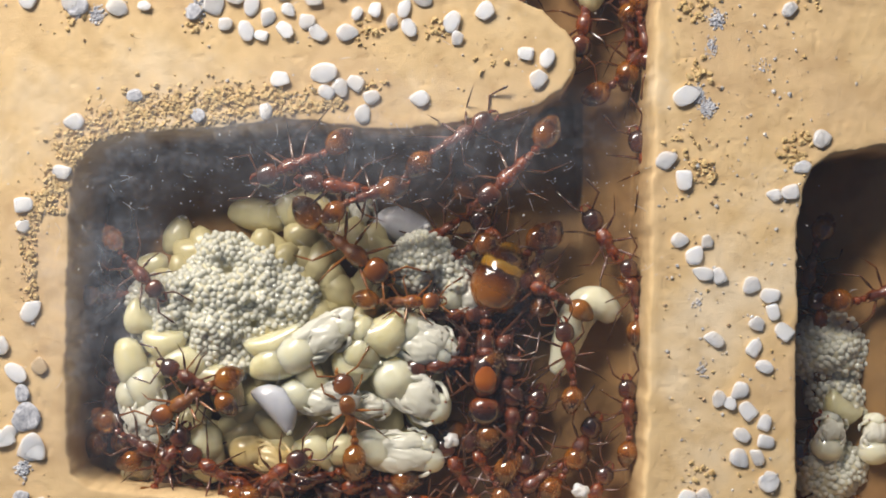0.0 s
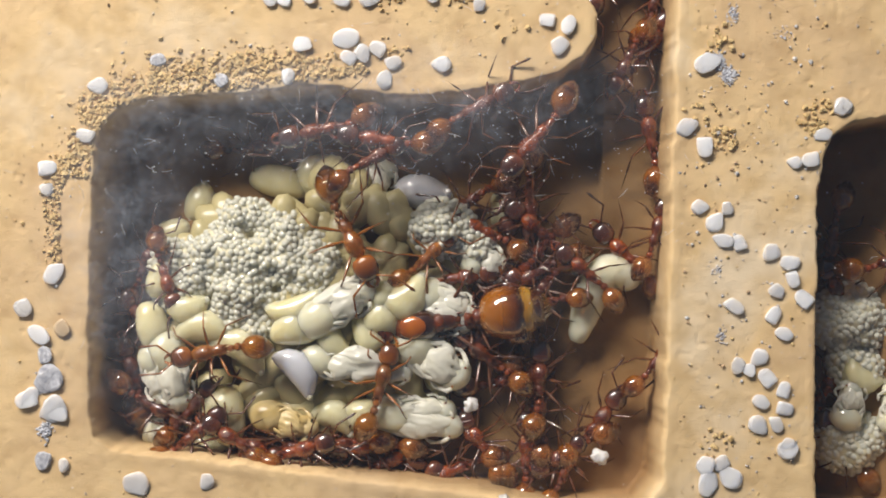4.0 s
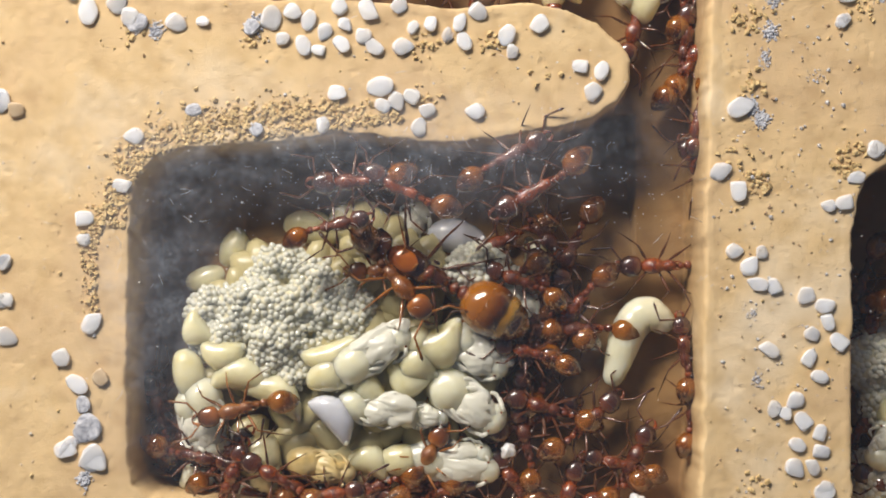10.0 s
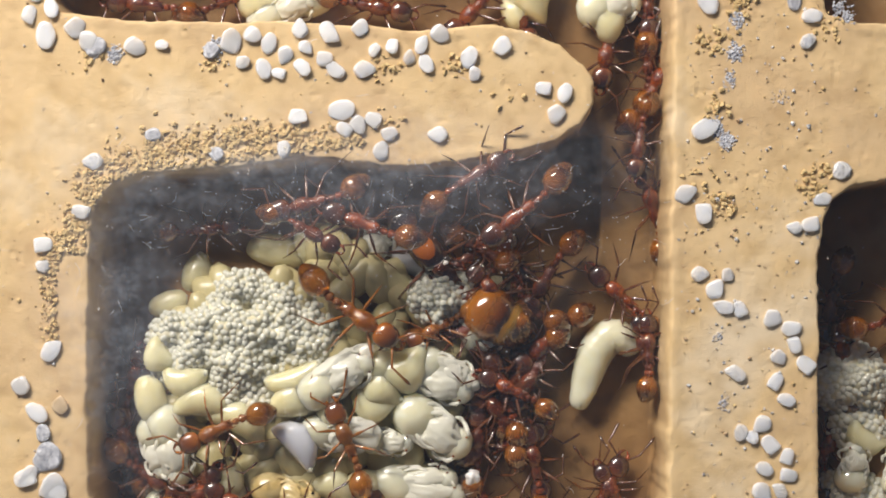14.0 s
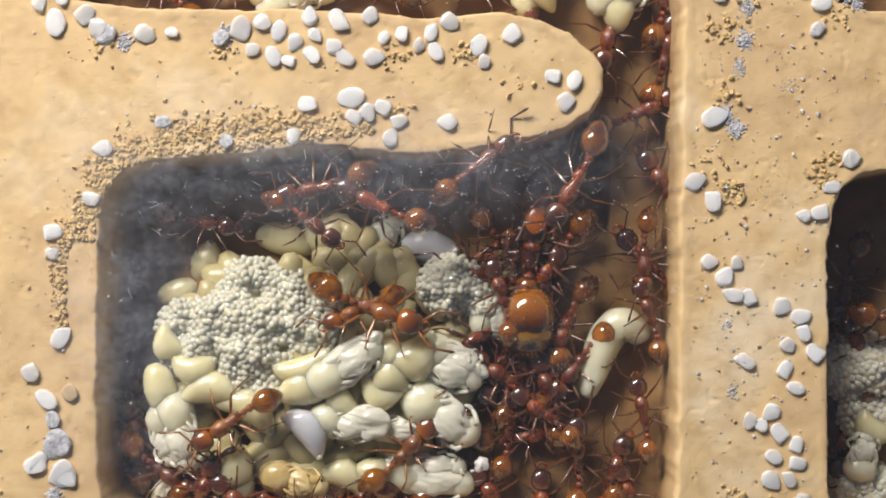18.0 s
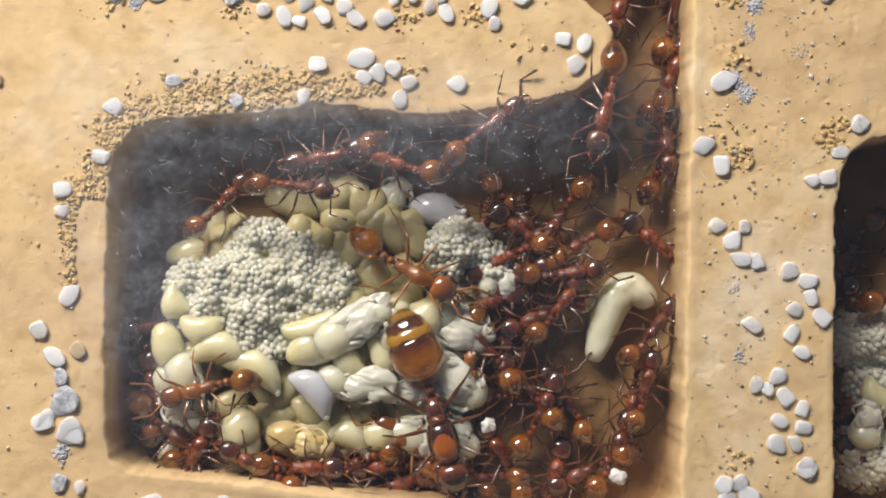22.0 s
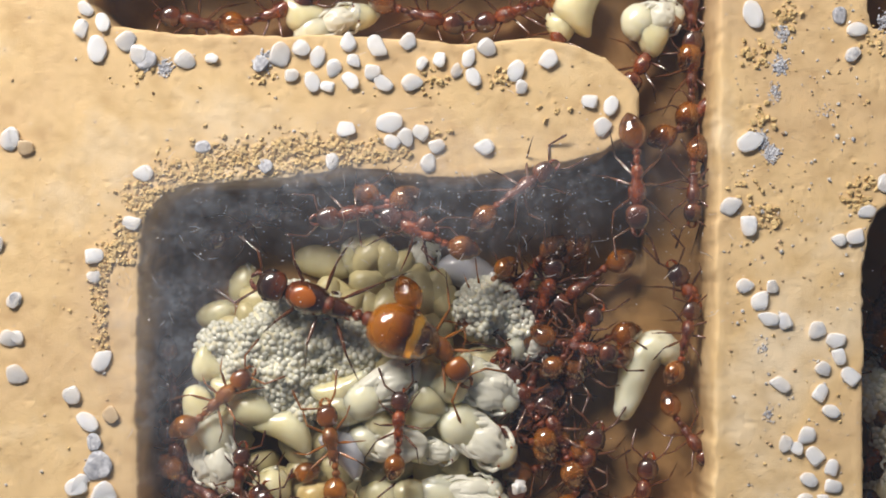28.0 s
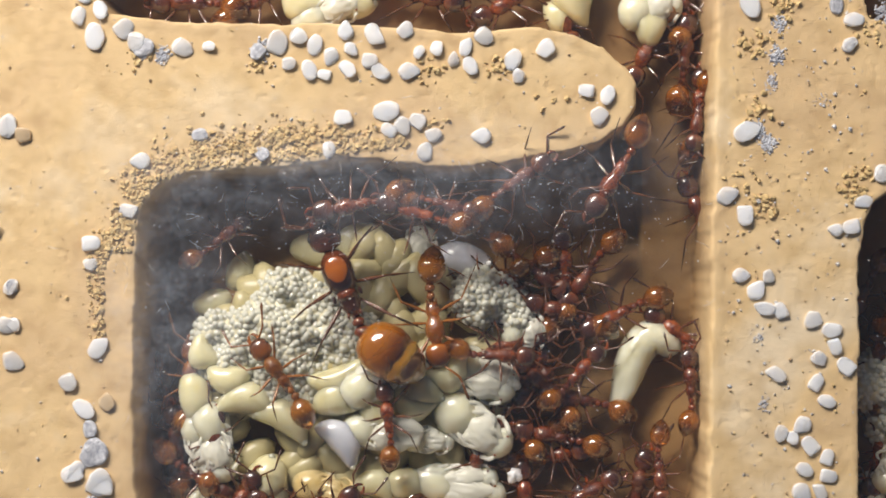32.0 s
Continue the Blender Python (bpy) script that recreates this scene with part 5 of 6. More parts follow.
    walk(ant, path_rows([(0, 0.15, -2.77, 0.29), (1, 0.07, -2.2, 36.2), (2, 0.44, -2.31, 32.89), (5, 0.34, -2.19, 52.99), (6, 0.54, -2.13, 60.62), (7, 0.44, -2.27, 56.22), (8, -1.67, -2.85, 62.47), (9, -1.58, -2.52, 64.79), (9.5, -2.51, -1.58, 122.24), (10, -3.44, -0.64, 179.7), (11, -2.44, -1.57, 190.35), (12, -1.81, -2.11, 145.85), (12.5, -0.91, -2.07, 183.7), (13, -0.01, -2.02, 221.55), (16, 1.47, -3.04, 176.27), (16.5, -0.6, -2.73, 220.68), (17, -2.68, -2.43, 265.08), (18, -3.45, -1.92, 205.93), (18.5, -1.95, -1.86, 258.75), (19, -0.44, -1.81, 311.57), (20, -1.19, -0.79, 336.53), (20.33, -1.81, -0.67, 389.36), (20.67, -2.43, -0.55, 442.18), (21, -3.05, -0.43, 495.01), (21.5, -0.61, -3.19, 559.87), (22, 1.83, -5.95, 624.74), (22.33, 0.87, -3.79, 571.64), (22.67, -0.08, -1.63, 518.54), (23, -1.03, 0.52, 465.44), (23.5, -1.67, -0.5, 527.18), (24, -2.3, -1.52, 588.92), (25, 1.47, 0.03, 549.26), (26, 1.34, -0.07, 584.51), (29, 0.84, -0.17, 594.68), (30, 1.08, 0.24, 578.33), (31, 0.91, 0.3, 560.98), (32, 1.37, 0.04, 564.66)], 1.00))
    step_legs(ant, 2)
    ant = place_worker(False, 3, 0.87)
    walk(ant, path_rows([(0, 7.59, -2.33, 156.88), (1, 7.76, -2.48, 185.3), (2, 7.76, -3.15, 166.11), (5, 5.73, -4.83, 204.28), (6, 5.72, -4.14, 166.62), (7, 4.89, -4.88, 164.22), (8, 4.11, -4.9, 156.29), (9, 3.88, -5.06, 166.81), (10, 3.96, -4.85, 165.74), (11, 4.35, -5.01, 170.19), (12, 5.02, -5.29, 155.42), (13, 4.62, -5.08, 153.33), (16, 6.01, -6.92, 158.64), (17, 6.47, -6.58, 143.45), (18, 5.85, -7.33, 143.36), (19, 5.22, -7.12, 139.23), (20, 5.2, -6.38, 84.92), (21, 5.96, -4.12, 57.74), (22, 6.32, -3.75, 53.75), (22.5, 4.59, -4.61, 91.3), (23, 2.87, -5.47, 128.84), (24, 4.72, -3.6, 69.2), (25, 4.82, -3.88, 79.97), (26, 4.95, -3.6, 93.36), (29, 5.87, -2.18, 33.34), (30, 5.28, -2.87, 29.18), (31, 4.81, -1.35, 25.94), (32, 5.9, -4.78, 48.14)], 1.90))
    step_legs(ant, 3)
    ant = place_worker(False, 0, 0.89)
    walk(ant, path_rows([(0, 8.65, -5.85, 100.13), (1, 8.65, -5.6, 107.1), (2, 9.08, -4.85, 107.94), (5, 7.9, -2.63, 156.54), (6, 7.15, -4.13, 159.6), (7, 6.43, -3.01, 155.85), (8, 4.91, -2.24, 157.82), (9, 4.28, -2.09, 162.44), (10, 3.44, -1.2, 158.97), (11, 3.43, -1.76, 177.41), (12, 3.35, -1.28, 148.49), (13, 3.97, -0.24, 133.08), (16, 3.74, -1.89, 141.4), (17, 3.19, -1.29, 113.42), (18, 3.76, -1.38, 106.85), (19, 4.68, 0.61, 55.32), (20, 3.94, 0.09, 13.34), (21, 3.91, -3.35, 27.1), (22, 6.59, -2.09, 7.73), (23, 8.1, -1.67, -5.02), (24, 6.53, -3.47, 37.84), (25, 9.12, -2.47, -2.68), (26, 6.63, -2.63, 24.24), (29, 5.03, -3.04, -24.36), (30, 3.46, -5.7, 20.1), (31, 5.17, -3.84, 22.41), (32, 1.71, -3.68, -2.28)], 2.00))
    step_legs(ant, 4)
    ant = place_worker(True, 1, 0.97)
    walk(ant, path_rows([(0, -10.33, -7.48, -147.66), (1, -10.42, -7.47, -159.51), (2, -10.88, -6.91, -165.46), (5, -9.92, -7.16, -169.11), (6, -10.27, -7.41, -163.79), (7, -10.58, -7.4, -163.81), (8, -10.75, -7.73, -157.64), (9, -10.14, -7.33, -171.5), (10, -10.72, -7.5, -165.57), (11, -11.11, -7.48, -167.32), (12, -10.79, -7.53, -156.08), (13, -10.19, -7.13, -155.64), (16, -9.71, -7.24, -146.78), (17, -9.95, -7.56, -140.72), (18, -9.84, -7.43, -144.8), (19, -10.86, -7.55, -169.47), (20, -11.43, -7.59, -170.46), (21, -11.46, -8.03, -150.4), (22, -11.57, -7.82, -164.49), (23, -11.94, -7.53, -204.5), (24, -12.4, -7.76, -235.49), (25, -12.93, -7.98, -288.59), (26, -12.77, -6.9, -317.51), (29, -12.49, -5.13, -317.87), (30, -14.03, -4.88, -284.39), (31, -14.11, -4.7, -273.75), (32, -13.98, -5.17, -273.36)], 1.10))
    step_legs(ant, 5)
    ant = place_worker(False, 2, 0.85)
    walk(ant, path_rows([(0, -11.91, -10.19, 25.11), (1, -11.99, -10.09, 25.32), (2, -12.18, -10.3, 24.44), (5, -11.44, -10.11, 59.86), (6, -11.56, -10.23, 53.78), (7, -11.42, -9.87, 58.64), (8, -11.19, -9.83, 58.65), (9, -11.18, -9.92, 59.05), (10, -11.83, -10.21, 47.06), (11, -12.12, -10.47, 46.84), (12, -12.66, -10.33, 17.14), (13, -11.65, -10.28, 35.93), (16, -11.09, -10.1, 38.82), (17, -11.14, -10.4, 44.74), (18, -11.16, -10.24, 38.29), (19, -11.11, -10.38, 36.0), (20, -11.24, -10.55, 32.77), (21, -10.99, -10.65, 36.75), (22, -11.81, -10.68, 34.28), (22.5, -10.89, -10.53, 74.56), (23, -9.97, -10.39, 114.84), (23.5, -11.3, -10.79, 73.59), (24, -12.62, -11.2, 32.33), (25, -11.25, -9.77, 78.18), (26, -11.31, -9.77, 72.09), (29, -11.72, -9.46, 87.6), (30, -12.0, -8.77, 84.17), (31, -12.34, -8.49, 84.05), (32, -12.61, -8.42, 84.65)], 0.90))
    step_legs(ant, 6)
    ant = place_worker(True, 3, 0.99)
    walk(ant, path_rows([(0, -2.47, -8.59, 101.48), (1, -2.23, -8.64, 89.3), (2, -2.3, -8.64, 93.83), (5, -1.83, -9.39, 57.57), (6, -2.03, -10.48, 44.72), (7, -1.84, -10.19, 58.3), (8, -1.9, -10.49, 61.98), (9, -1.69, -10.74, 56.76), (10, -1.67, -10.63, 60.08), (11, -1.93, -10.29, 74.27), (12, -1.8, -10.35, 70.92), (13, -2.67, -9.09, 105.33), (16, -4.09, -7.65, 114.59), (17, -3.49, -8.64, 112.49), (18, -1.26, -9.26, 46.09), (19, -0.37, -9.8, 24.54), (20, -1.12, -9.52, 92.55), (21, -1.35, -9.28, 133.9), (22, -1.18, -10.88, 143.76), (23, -2.87, -10.45, 154.17), (24, -3.04, -10.69, 151.82), (25, -4.6, -9.93, 152.24), (26, -4.3, -9.31, 130.3), (29, -8.08, -7.31, 95.9), (30, -8.81, -6.53, 99.21), (31, -9.68, -4.07, 118.98), (32, -9.03, -4.69, 126.48)], 1.00))
    step_legs(ant, 7)
    ant = place_worker(False, 0, 0.92)
    walk(ant, path_rows([(0, 6.6, -9.37, 71.64), (1, 7.17, -9.21, 73.71), (2, 7.0, -8.46, 81.46), (5, 5.57, -11.27, 108.88), (6, 4.59, -11.15, 121.11), (7, 4.09, -10.82, 124.95), (8, 3.64, -10.45, 110.06), (9, 4.05, -9.5, 101.55), (10, 3.69, -9.63, 103.7), (11, 3.21, -9.87, 131.44), (12, 3.27, -10.08, 139.99), (13, 2.72, -9.31, 100.61), (16, 4.09, -8.33, 81.51), (17, 4.48, -8.62, 74.93), (18, 4.1, -8.31, 85.59), (19, 4.45, -8.68, 70.53), (19.5, 4.64, -9.51, 119.42), (20, 4.83, -10.35, 168.31), (21, 6.49, -8.79, 105.72), (22, 6.72, -8.56, 125.29), (23, 6.44, -9.57, 146.03), (24, 7.06, -8.75, 102.51), (25, 6.87, -8.4, 134.92), (26, 2.01, -7.1, 169.07), (29, 2.85, -7.42, 152.0), (30, 3.44, -7.34, 143.45), (31, 3.55, -7.61, 147.91), (32, 2.26, -7.57, 150.12)], 0.90))
    step_legs(ant, 8)
    ant = place_worker(False, 1, 0.85)
    walk(ant, path_rows([(0, 4.39, -11.34, 123.72), (1, 5.49, -12.35, 116.68), (2, 5.75, -12.31, 104.19), (5, 1.88, -11.79, 131.08), (6, 1.33, -12.02, 125.43), (6.5, 0.76, -12.11, 82.68), (7, 0.19, -12.19, 39.93), (7.5, 0.66, -12.3, 87.34), (8, 1.12, -12.4, 134.75), (8.5, 0.14, -12.43, 78.21), (9, -0.84, -12.46, 21.68), (10, -0.72, -12.07, 17.13), (11, -0.84, -12.15, 24.69), (12, -1.04, -11.68, 19.44), (13, -0.74, -11.39, 28.37), (16, 0.03, -12.11, 63.22), (17, 0.33, -12.25, 63.43), (18, 0.0, -12.12, 55.4), (19, -0.39, -11.62, 31.61), (20, -0.21, -11.97, 42.84), (21, 2.34, -9.76, 104.47), (22, 1.56, -11.98, 134.8), (23, 0.7, -12.23, 126.04), (23.5, 0.15, -12.23, 76.26), (24, -0.39, -12.22, 26.49), (24.5, 0.28, -11.95, 82.9), (25, 0.96, -11.68, 139.32), (25.5, 0.18, -11.34, 68.74), (26, -0.6, -11.0, -1.84), (27.5, -2.51, -8.16, 59.15), (29, -4.43, -5.33, 120.13), (30, -3.6, -5.73, 100.57), (31, -2.99, -5.36, 87.46), (32, -3.67, -6.99, 96.92)], 1.00))
    step_legs(ant, 9)
    ant = place_worker(False, 2, 0.85)
    walk(ant, path_rows([(0, 9.85, -13.09, 60.68), (1, 11.25, -10.48, 131.02), (2, 9.99, -10.34, 96.19), (5, 7.32, -14.21, 63.88), (5.5, 7.92, -13.84, 111.91), (6, 8.53, -13.47, 159.94), (6.5, 7.49, -12.21, 110.93), (7, 6.45, -10.94, 61.93), (8, 8.77, -12.08, 131.71), (9, 10.07, -10.34, 121.61), (10, 8.62, -10.71, 166.87), (11, 10.28, -11.43, 97.08), (12, 10.32, -11.63, 103.06), (13, 10.08, -11.33, 117.78), (16, 10.15, -11.13, 120.76), (17, 10.58, -12.25, 96.48), (18, 10.35, -11.94, 106.96), (19, 9.14, -11.76, 99.63), (20, 9.69, -11.11, 119.42), (20.5, 9.84, -7.68, 175.74), (21, 9.99, -4.25, 232.06), (22, 10.22, -8.31, 262.02), (23, 7.0, -9.83, 315.18), (23.33, 7.14, -9.68, 367.85), (23.67, 7.29, -9.54, 420.52), (24, 7.44, -9.4, 473.19), (25, 6.6, -12.18, 503.89), (26, 6.66, -9.71, 517.21), (29, 3.63, -6.73, 509.9), (30, 4.33, -5.74, 505.6), (31, 8.92, -8.16, 564.35), (31.5, 4.84, -8.9, 505.65), (32, 0.76, -9.65, 446.95)], 0.90))
    step_legs(ant, 10)
    ant = place_worker(False, 3, 0.85)
    walk(ant, path_rows([(0, 12.38, 10.9, -77.73), (1, 11.37, 7.59, -124.87), (2, 11.62, 5.07, -110.42), (5, 10.14, 8.9, -116.13), (6, 11.12, 7.99, -95.52), (7, 10.03, 9.56, -99.45), (8, 10.48, 8.85, -71.46), (9, 11.93, 6.34, -82.57), (10, 12.46, 7.11, -97.73), (11, 12.1, 6.75, -93.53), (12, 12.06, 7.87, -83.06), (13, 11.57, 8.34, -100.0), (16, 11.15, 3.22, -94.6), (17, 11.08, 2.95, -85.03), (18, 10.99, 0.62, -90.4), (19, 11.29, 1.01, -87.99), (20, 11.55, 1.3, -77.87), (21, 11.49, 2.93, -82.63), (22, 11.63, 4.94, -80.37), (23, 11.51, 7.22, -92.01), (24, 11.53, 5.03, -86.45), (25, 11.48, 3.12, -99.53), (26, 11.7, 5.75, -82.07), (29, 11.72, 5.07, -96.05), (30, 11.32, 4.62, -102.5), (31, 12.11, 12.31, -135.43), (32, 12.17, 8.51, -99.64)], 1.80))
    ant = place_worker(False, 0, 0.85)
    walk(ant, path_rows([(0, 11.94, -2.55, 100.77), (1, 11.73, -2.4, 93.04), (2, 11.82, -2.06, 87.79), (5, 12.03, -0.25, 71.17), (6, 11.36, 0.74, 76.15), (7, 11.4, 1.14, 81.48), (8, 11.16, -1.71, 90.09), (9, 11.43, -0.76, 93.82), (10, 11.79, -4.95, 98.04), (11, 12.13, -5.06, 92.92), (12, 11.97, -3.78, 85.53), (13, 11.52, -3.71, 96.17), (16, 12.07, -3.18, 82.96), (17, 11.42, -2.67, 92.64), (18, 11.29, -2.47, 109.27), (19, 11.55, -0.87, 97.4), (20, 10.49, -5.5, 80.94), (21, 11.57, -5.87, 63.2), (22, 11.09, -4.94, 53.26), (23, 11.11, -7.89, 92.23), (24, 10.87, -7.63, 96.32), (25, 11.08, -7.5, 54.39), (26, 10.78, -2.15, 73.11), (29, 11.45, -3.11, 77.57), (30, 11.44, -5.03, 65.38), (31, 11.21, -2.44, 84.8), (32, 11.73, -5.39, 92.67)], 1.80))
    ant = place_worker(False, 1, 0.85)
    walk(ant, path_rows([(0, 11.72, -8.74, 92.73), (1, 11.72, -8.64, 96.52), (2, 11.81, -7.97, 90.18), (5, 12.3, -6.7, 43.96), (6, 11.11, -5.1, 111.54), (7, 11.63, -7.52, 87.63), (8, 12.48, -6.3, 80.93), (9, 12.31, -6.5, 84.1), (10, 12.15, -7.82, 85.36), (11, 11.15, -3.73, 57.94), (12, 12.22, -4.24, 126.69), (13, 11.69, -2.84, 110.04), (16, 11.36, -7.09, 94.2), (17, 11.37, -7.58, 95.49), (18, 10.95, -7.48, 100.92), (19, 11.56, -6.76, 75.58), (20, 11.05, -6.83, 26.24), (20.5, 10.87, -7.54, 66.69), (21, 10.7, -8.26, 107.13), (22, 10.76, -7.91, 76.11), (23, 11.07, -7.4, 101.5), (24, 10.61, -4.82, 100.1), (25, 11.59, -5.97, 58.97), (25.5, 11.44, -6.78, 11.38), (26, 11.3, -7.59, -36.21), (29, 11.5, -7.28, -54.8), (30, 11.01, -7.56, -16.32), (31, 11.27, -7.4, -63.87), (32, 10.17, -9.67, -86.1)], 1.50))
    ant = place_worker(False, 2, 0.96)
    walk(ant, under_glass([(0, 2.68, 5.24, 31.54), (9, 2.56, 4.97, 27.17), (20, 2.51, 5.15, 35.7), (32, 2.63, 4.95, 34.65)]))
    ant = place_worker(False, 3, 1.08)
    walk(ant, under_glass([(0, 5.76, 3.82, -135.2), (1, 5.71, 3.4, -126.74), (2, 5.83, 3.47, -124.7), (5, 5.64, 3.81, -138.56), (6, 5.36, 3.82, -145.01), (7, 5.31, 3.78, -144.24), (8, 5.01, 3.4, -146.02), (9, 4.13, 3.31, -150.25), (10, 4.16, 3.44, -149.75), (11, 4.3, 3.54, -146.88), (12, 4.1, 3.52, -148.56), (13, 4.59, 3.5, -147.42), (16, 5.68, 3.43, -133.88), (17, 5.62, 4.07, -135.82), (18, 7.28, 4.28, -120.34), (19, 6.89, 4.83, -126.41), (20, 7.11, 5.29, -133.99), (21, 8.26, 5.78, -113.34), (22, 8.37, 6.21, -103.89), (23, 7.98, 1.59, -134.82), (24, 8.69, 6.79, -82.89), (25, 7.96, 4.54, -129.88), (26, 8.36, 5.32, -93.05), (29, 8.53, 5.94, -86.76), (30, 8.54, 6.44, -79.11), (31, 7.83, 5.49, -128.59), (32, 7.69, 5.36, -123.07)]))
    ant = place_worker(False, 0, 0.85)
    walk(ant, under_glass([(0, -1.58, 2.52, 20.48), (2, 0.7, 1.53, 13.51), (5, -5.19, 2.86, 32.97), (6, -6.83, 1.78, -11.23), (7, -5.56, 1.71, -12.54), (8, -5.05, 2.63, 27.44), (9, -3.22, 3.69, -17.11), (10, -6.15, 1.62, 12.02), (11, -5.86, 3.73, -3.85), (12, -5.43, 3.61, -21.99), (13, -5.4, 2.86, -36.24), (16, -5.9, 2.61, -16.14), (17, -5.31, 2.53, -26.73), (18, -5.86, 2.54, -38.14), (19, -5.73, 3.17, -17.47), (20, -4.27, 4.02, -22.14), (21, -6.88, 2.34, -21.39), (22, -6.94, 2.23, -9.39), (23, -8.54, 2.79, -2.0), (24, -6.25, 2.76, -5.74), (25, -6.64, 3.03, -15.36), (26, -2.58, 3.76, -12.7), (29, -4.04, 4.5, -40.14), (30, -4.87, 4.98, -39.06), (31, -2.0, 3.78, -34.73), (32, -0.91, 3.91, -14.22)]))
    ant = place_worker(False, 1, 0.85)
    walk(ant, path_rows([(0, -13.24, -1.07, -47.74), (1.0, -13.93, -0.36, -5.34), (2, -14.61, 0.35, 37.06), (5, -7.1, 4.14, -4.6), (6, -7.64, 1.78, -10.25), (7, -3.53, 4.54, -20.55), (8, -2.78, 4.03, -14.85), (9, -9.81, 2.58, -8.84), (10, -4.82, 3.81, -4.17), (11, -10.76, 2.32, -31.93), (11.5, -10.36, 2.85, 6.98), (12, -9.95, 3.37, 45.89), (13, -11.23, 2.41, -0.55), (16, -10.65, 3.6, 26.66), (17, -11.34, 2.67, -9.7), (18, -11.68, 2.55, -10.92), (19, -11.79, 2.71, -0.46), (20, -11.88, 0.54, 45.6), (20.5, -10.99, 1.59, 86.58), (21, -10.1, 2.65, 127.57), (21.5, -10.45, 2.04, 87.07), (22, -10.79, 1.44, 46.58), (23, -9.77, 2.88, 7.26), (24, -10.05, 1.92, 29.23), (25, -10.27, 2.58, 31.51), (26, -10.44, 3.64, 26.68), (29, -12.17, 3.28, 29.6), (30, -12.85, 2.17, 29.48), (31, -12.03, 2.69, 29.56), (32, -12.37, 2.21, 39.04)], 2.00))
    ant = place_worker(False, 2, 0.85)
    walk(ant, path_rows([(0, -15.52, -1.24, 76.47), (1, -15.25, -0.31, 76.79), (2, -15.5, -0.36, 51.96), (5, -13.85, -3.74, 80.51), (6, -15.01, -3.08, 88.66), (7, -14.07, -5.73, 95.17), (8, -15.66, -7.6, 90.35), (9, -15.29, -8.17, 102.19), (10, -15.43, -7.93, 100.48), (10.5, -15.46, -8.51, 51.18), (11, -15.48, -9.09, 1.87), (11.5, -15.73, -9.23, 46.2), (12, -15.98, -9.37, 90.54), (13, -14.75, -3.99, 67.49), (16, -15.58, -8.84, 99.9), (17, -15.4, -6.11, 96.85), (18, -15.51, -7.55, 84.27), (19, -15.5, -7.75, 96.07), (20, -15.41, -6.21, 95.88), (21, -15.15, -5.94, 134.86), (22, -14.27, -4.85, 190.72), (23, -14.41, -5.06, 178.56), (24, -15.93, -5.89, 248.94), (25, -15.82, -5.67, 258.24), (26, -15.39, -4.02, 255.73), (29, -15.48, -5.49, 289.03), (30, -15.78, -6.03, 276.22), (31, -15.6, -5.91, 281.62), (32, -15.6, -5.94, 293.36)], 0.90))
    ant = place_worker(False, 3, 0.85)
    walk(ant, path_rows([(0, -14.11, -2.51, 5.57), (1, -12.7, -3.31, -21.3), (2, -12.56, -3.35, -7.58), (3.5, -12.87, -3.25, -54.29), (5, -13.19, -3.15, -101.01), (6, -14.41, -2.82, -122.16), (7, -15.72, -9.32, -85.39), (9, -15.78, -10.6, -113.51), (12, -14.99, -10.77, -135.67), (16, -16.06, -9.78, -84.54), (19, -15.6, -9.28, -69.69), (22, -15.51, -10.17, -84.29), (23, -15.23, -10.0, -64.97), (24, -15.41, -10.34, -110.65), (25, -15.79, -10.15, -80.26), (26, -14.71, -7.19, -92.16), (29, -15.67, -10.24, -73.94), (32, -15.72, -11.01, -73.43)], 0.90))
    ant = place_worker(False, 0, 0.85)
    walk(ant, path_rows([(0, -10.05, -6.73, 151.5), (1, -9.74, -7.0, 139.9), (2, -12.22, -5.85, 154.92), (5, -14.18, -5.65, 86.6), (5.5, -13.5, -8.43, 46.46), (6, -12.81, -11.21, 6.32), (9, -14.73, -11.1, 44.48), (13, -14.75, -9.52, 113.92), (16, -13.68, -10.82, 169.87), (17.5, -14.28, -9.57, 130.08), (19, -14.88, -8.33, 90.29), (22, -14.79, -10.9, 106.12), (24, -13.24, -11.32, 172.62), (25.0, -14.03, -9.76, 211.49), (26, -14.83, -8.19, 250.36), (29, -7.83, -10.42, 194.83), (31, -7.59, -10.5, 196.19), (32, -7.55, -11.2, 192.07)], 1.00))
    for x, y, heading, stance in [(-13.3, -11.99, 300, 0), (-10.08, -12.63, 160, 1), (-7.0, -12.28, 20, 2), (-4.22, -11.84, 200, 3), (-0.7, -12.43, 330, 0), (1.94, -12.87, 190, 1), (5.89, -12.72, 80, 2), (-5.68, -13.31, 170, 3), (-2.46, -13.16, 15, 0), (-15.65, -11.26, 250, 1), (-11.69, -12.34, 100, 2), (-8.61, -11.84, 330, 3), (-2.31, -11.93, 190, 0), (3.55, -11.75, 120, 1), (7.65, -12.34, 210, 2), (9.26, -10.96, 70, 3)]:
        walk(place_worker(False, stance, 1.0), path_rows(wander(x, y, heading, int(x * 10), 0.22), 0.8))
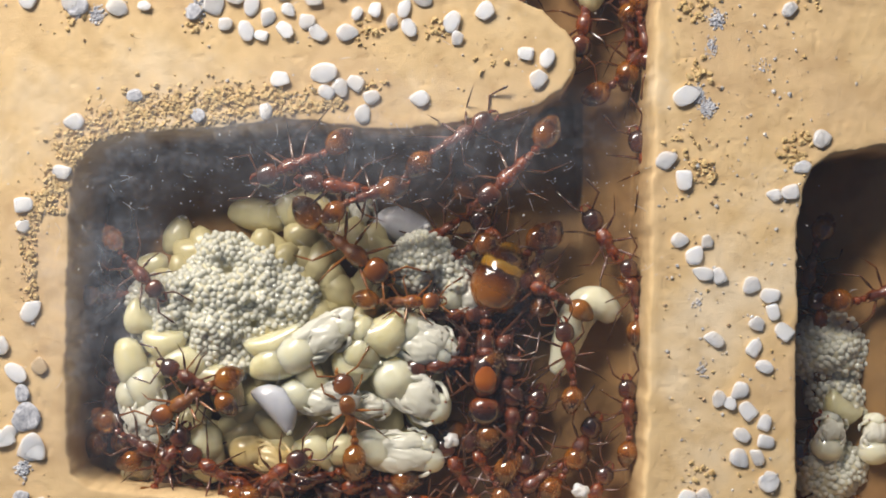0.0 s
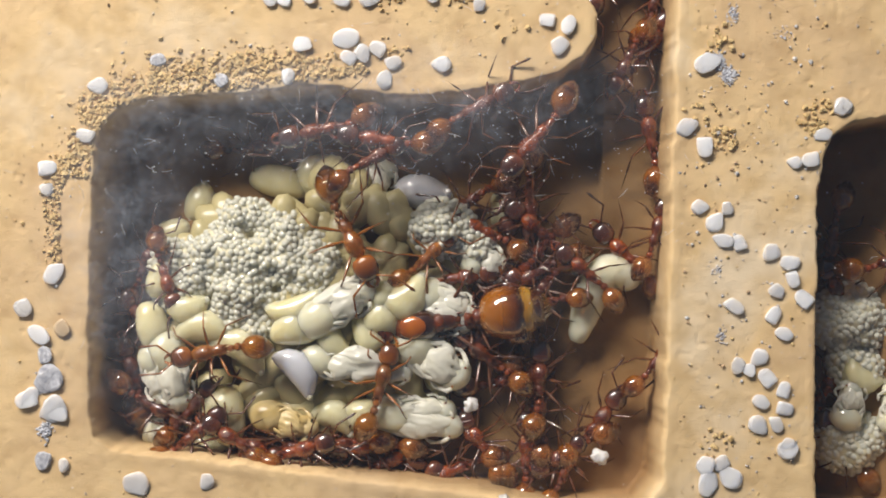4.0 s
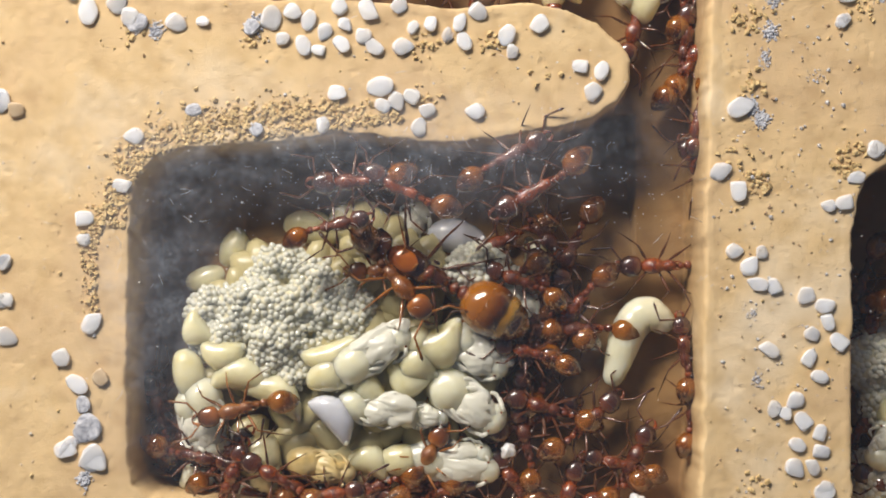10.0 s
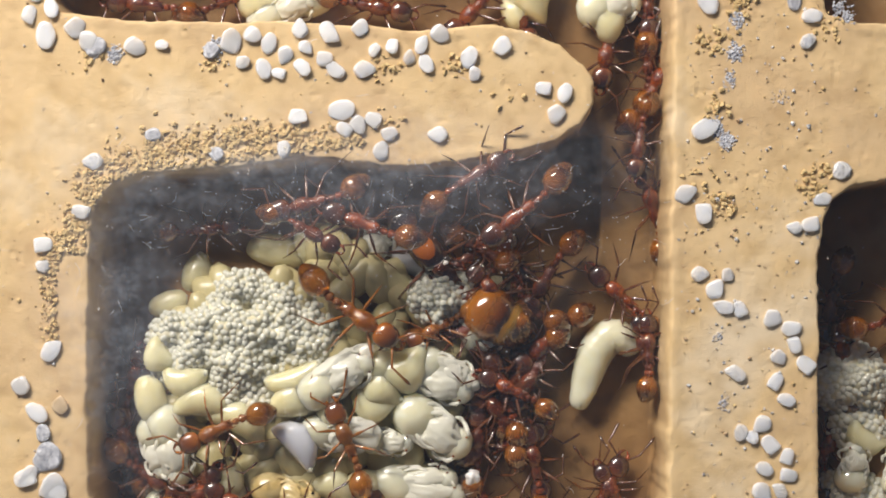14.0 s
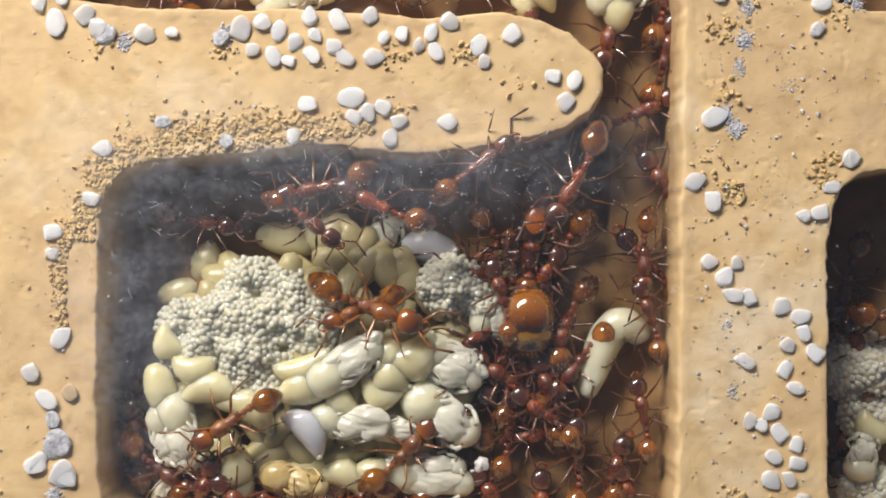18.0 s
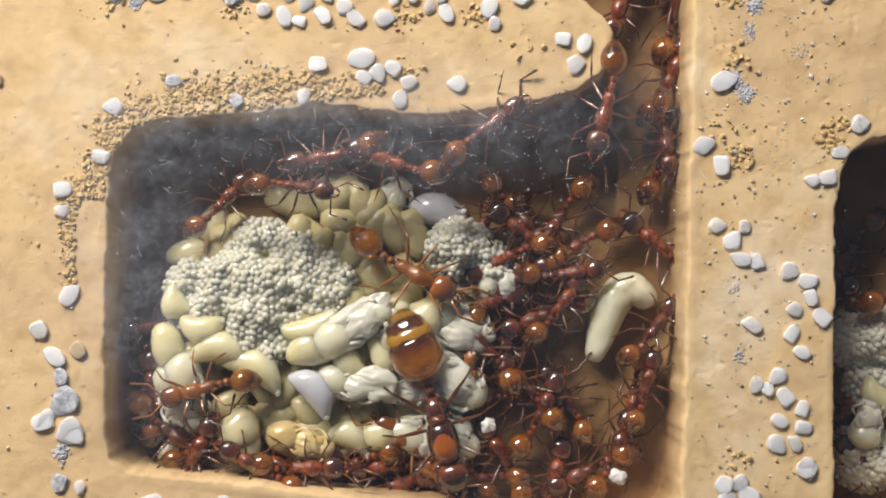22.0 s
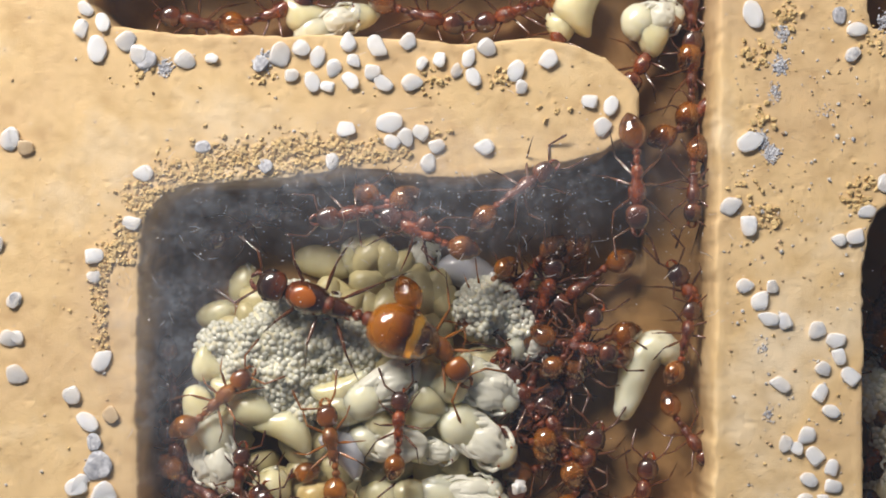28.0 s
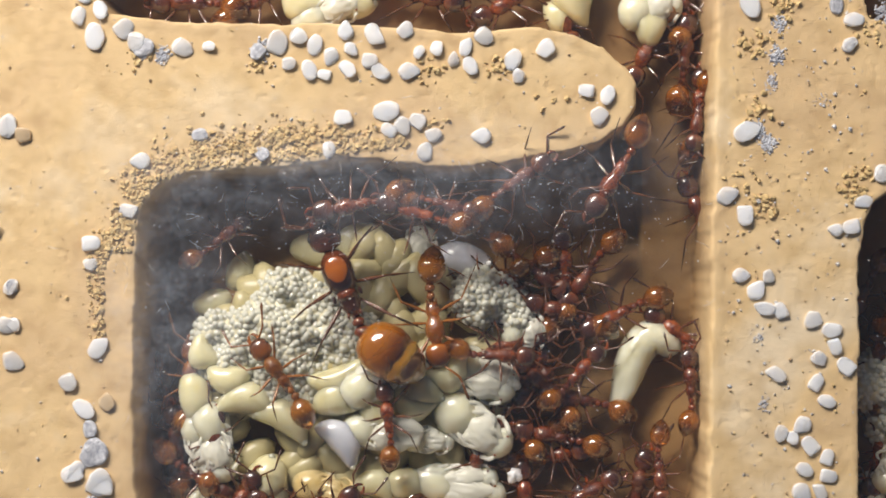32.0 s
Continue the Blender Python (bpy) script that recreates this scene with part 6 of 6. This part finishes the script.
    for x, y, heading, stance in [(11.72, 8.8, 60, 0), (12.57, 4.12, 105, 1), (10.99, -0.85, 135, 2)]:
        walk(place_worker(False, stance, 1.0), path_rows(wander(x, y, heading, int(x * 10), 0.7), 1.0))
    # partly extra ants, added here and in the next group to darken the pile
    for x, y, heading, stance in [(3.38, -0.26, 200, 0), (5.13, -0.85, 100, 1), (4.26, 1.19, 300, 2), (6.88, 0.32, 250, 3), (5.13, -2.89, 170, 0), (6.3, -4.63, 200, 1), (4.69, -7.26, 120, 2), (6.3, -9.59, 60, 3), (3.09, -5.8, 150, 0), (6.59, -1.72, 230, 1)]:
        walk(place_worker(False, stance, 1.0), path_rows(wander(x, y, heading, int(x * 10), 0.7), 1.2))
    for x, y, heading, stance in [(2.2, -3.4, 20, 2), (3.6, -4.6, 250, 1), (5.0, -5.6, 80, 3), (4.6, -8.6, 10, 2), (2.6, 0.6, 210, 1)]:
        walk(place_worker(False, stance, 1.0), path_rows(wander(x, y, heading, int(x * 17), 0.3), 0.75))
    for x, y, heading, stance in [(-11.4, -11.2, 60, 0), (-13.6, -10.0, -30, 1), (-9.0, -11.5, 150, 2), (-14.8, -8.4, 100, 3), (-6.6, -11.9, 15, 1)]:
        walk(place_worker(False, stance, 0.95), path_rows(wander(x, y, heading, int(x * 13), 0.25), 1.9))
    for x, y, heading, stance in [(-4.99, 4.04, 190, 0), (-2.41, 3.33, 160, 1)]:
        walk(place_worker(False, stance, 1.0), under_glass(wander(x, y, heading, int(x * 10), 0.22)))
    for x, y, heading, stance in [(22.27, -4.36, 100, 0), (21.83, -1.14, 250, 1), (21.54, -9.63, 60, 2), (22.71, -12.26, 140, 3), (24.47, -2.31, 20, 0)]:
        walk(place_worker(False, stance, 1.0), path_rows(wander(x, y, heading, int(x * 10), 0.22), 0.9))
    for x, y, heading, stance in [(-13.58, 14.22, 170, 0), (-10.07, 14.52, 20, 1), (2.81, 14.37, 200, 2), (5.15, 13.64, 290, 3), (11.88, 14.22, 90, 0), (9.54, 12.32, 250, 1), (-2.46, 14.66, 350, 2), (11.88, 11.15, 85, 3)]:
        walk(place_worker(False, stance, 1.0), path_rows(wander(x, y, heading, int(x * 10), 0.22), 0.9))


motions()
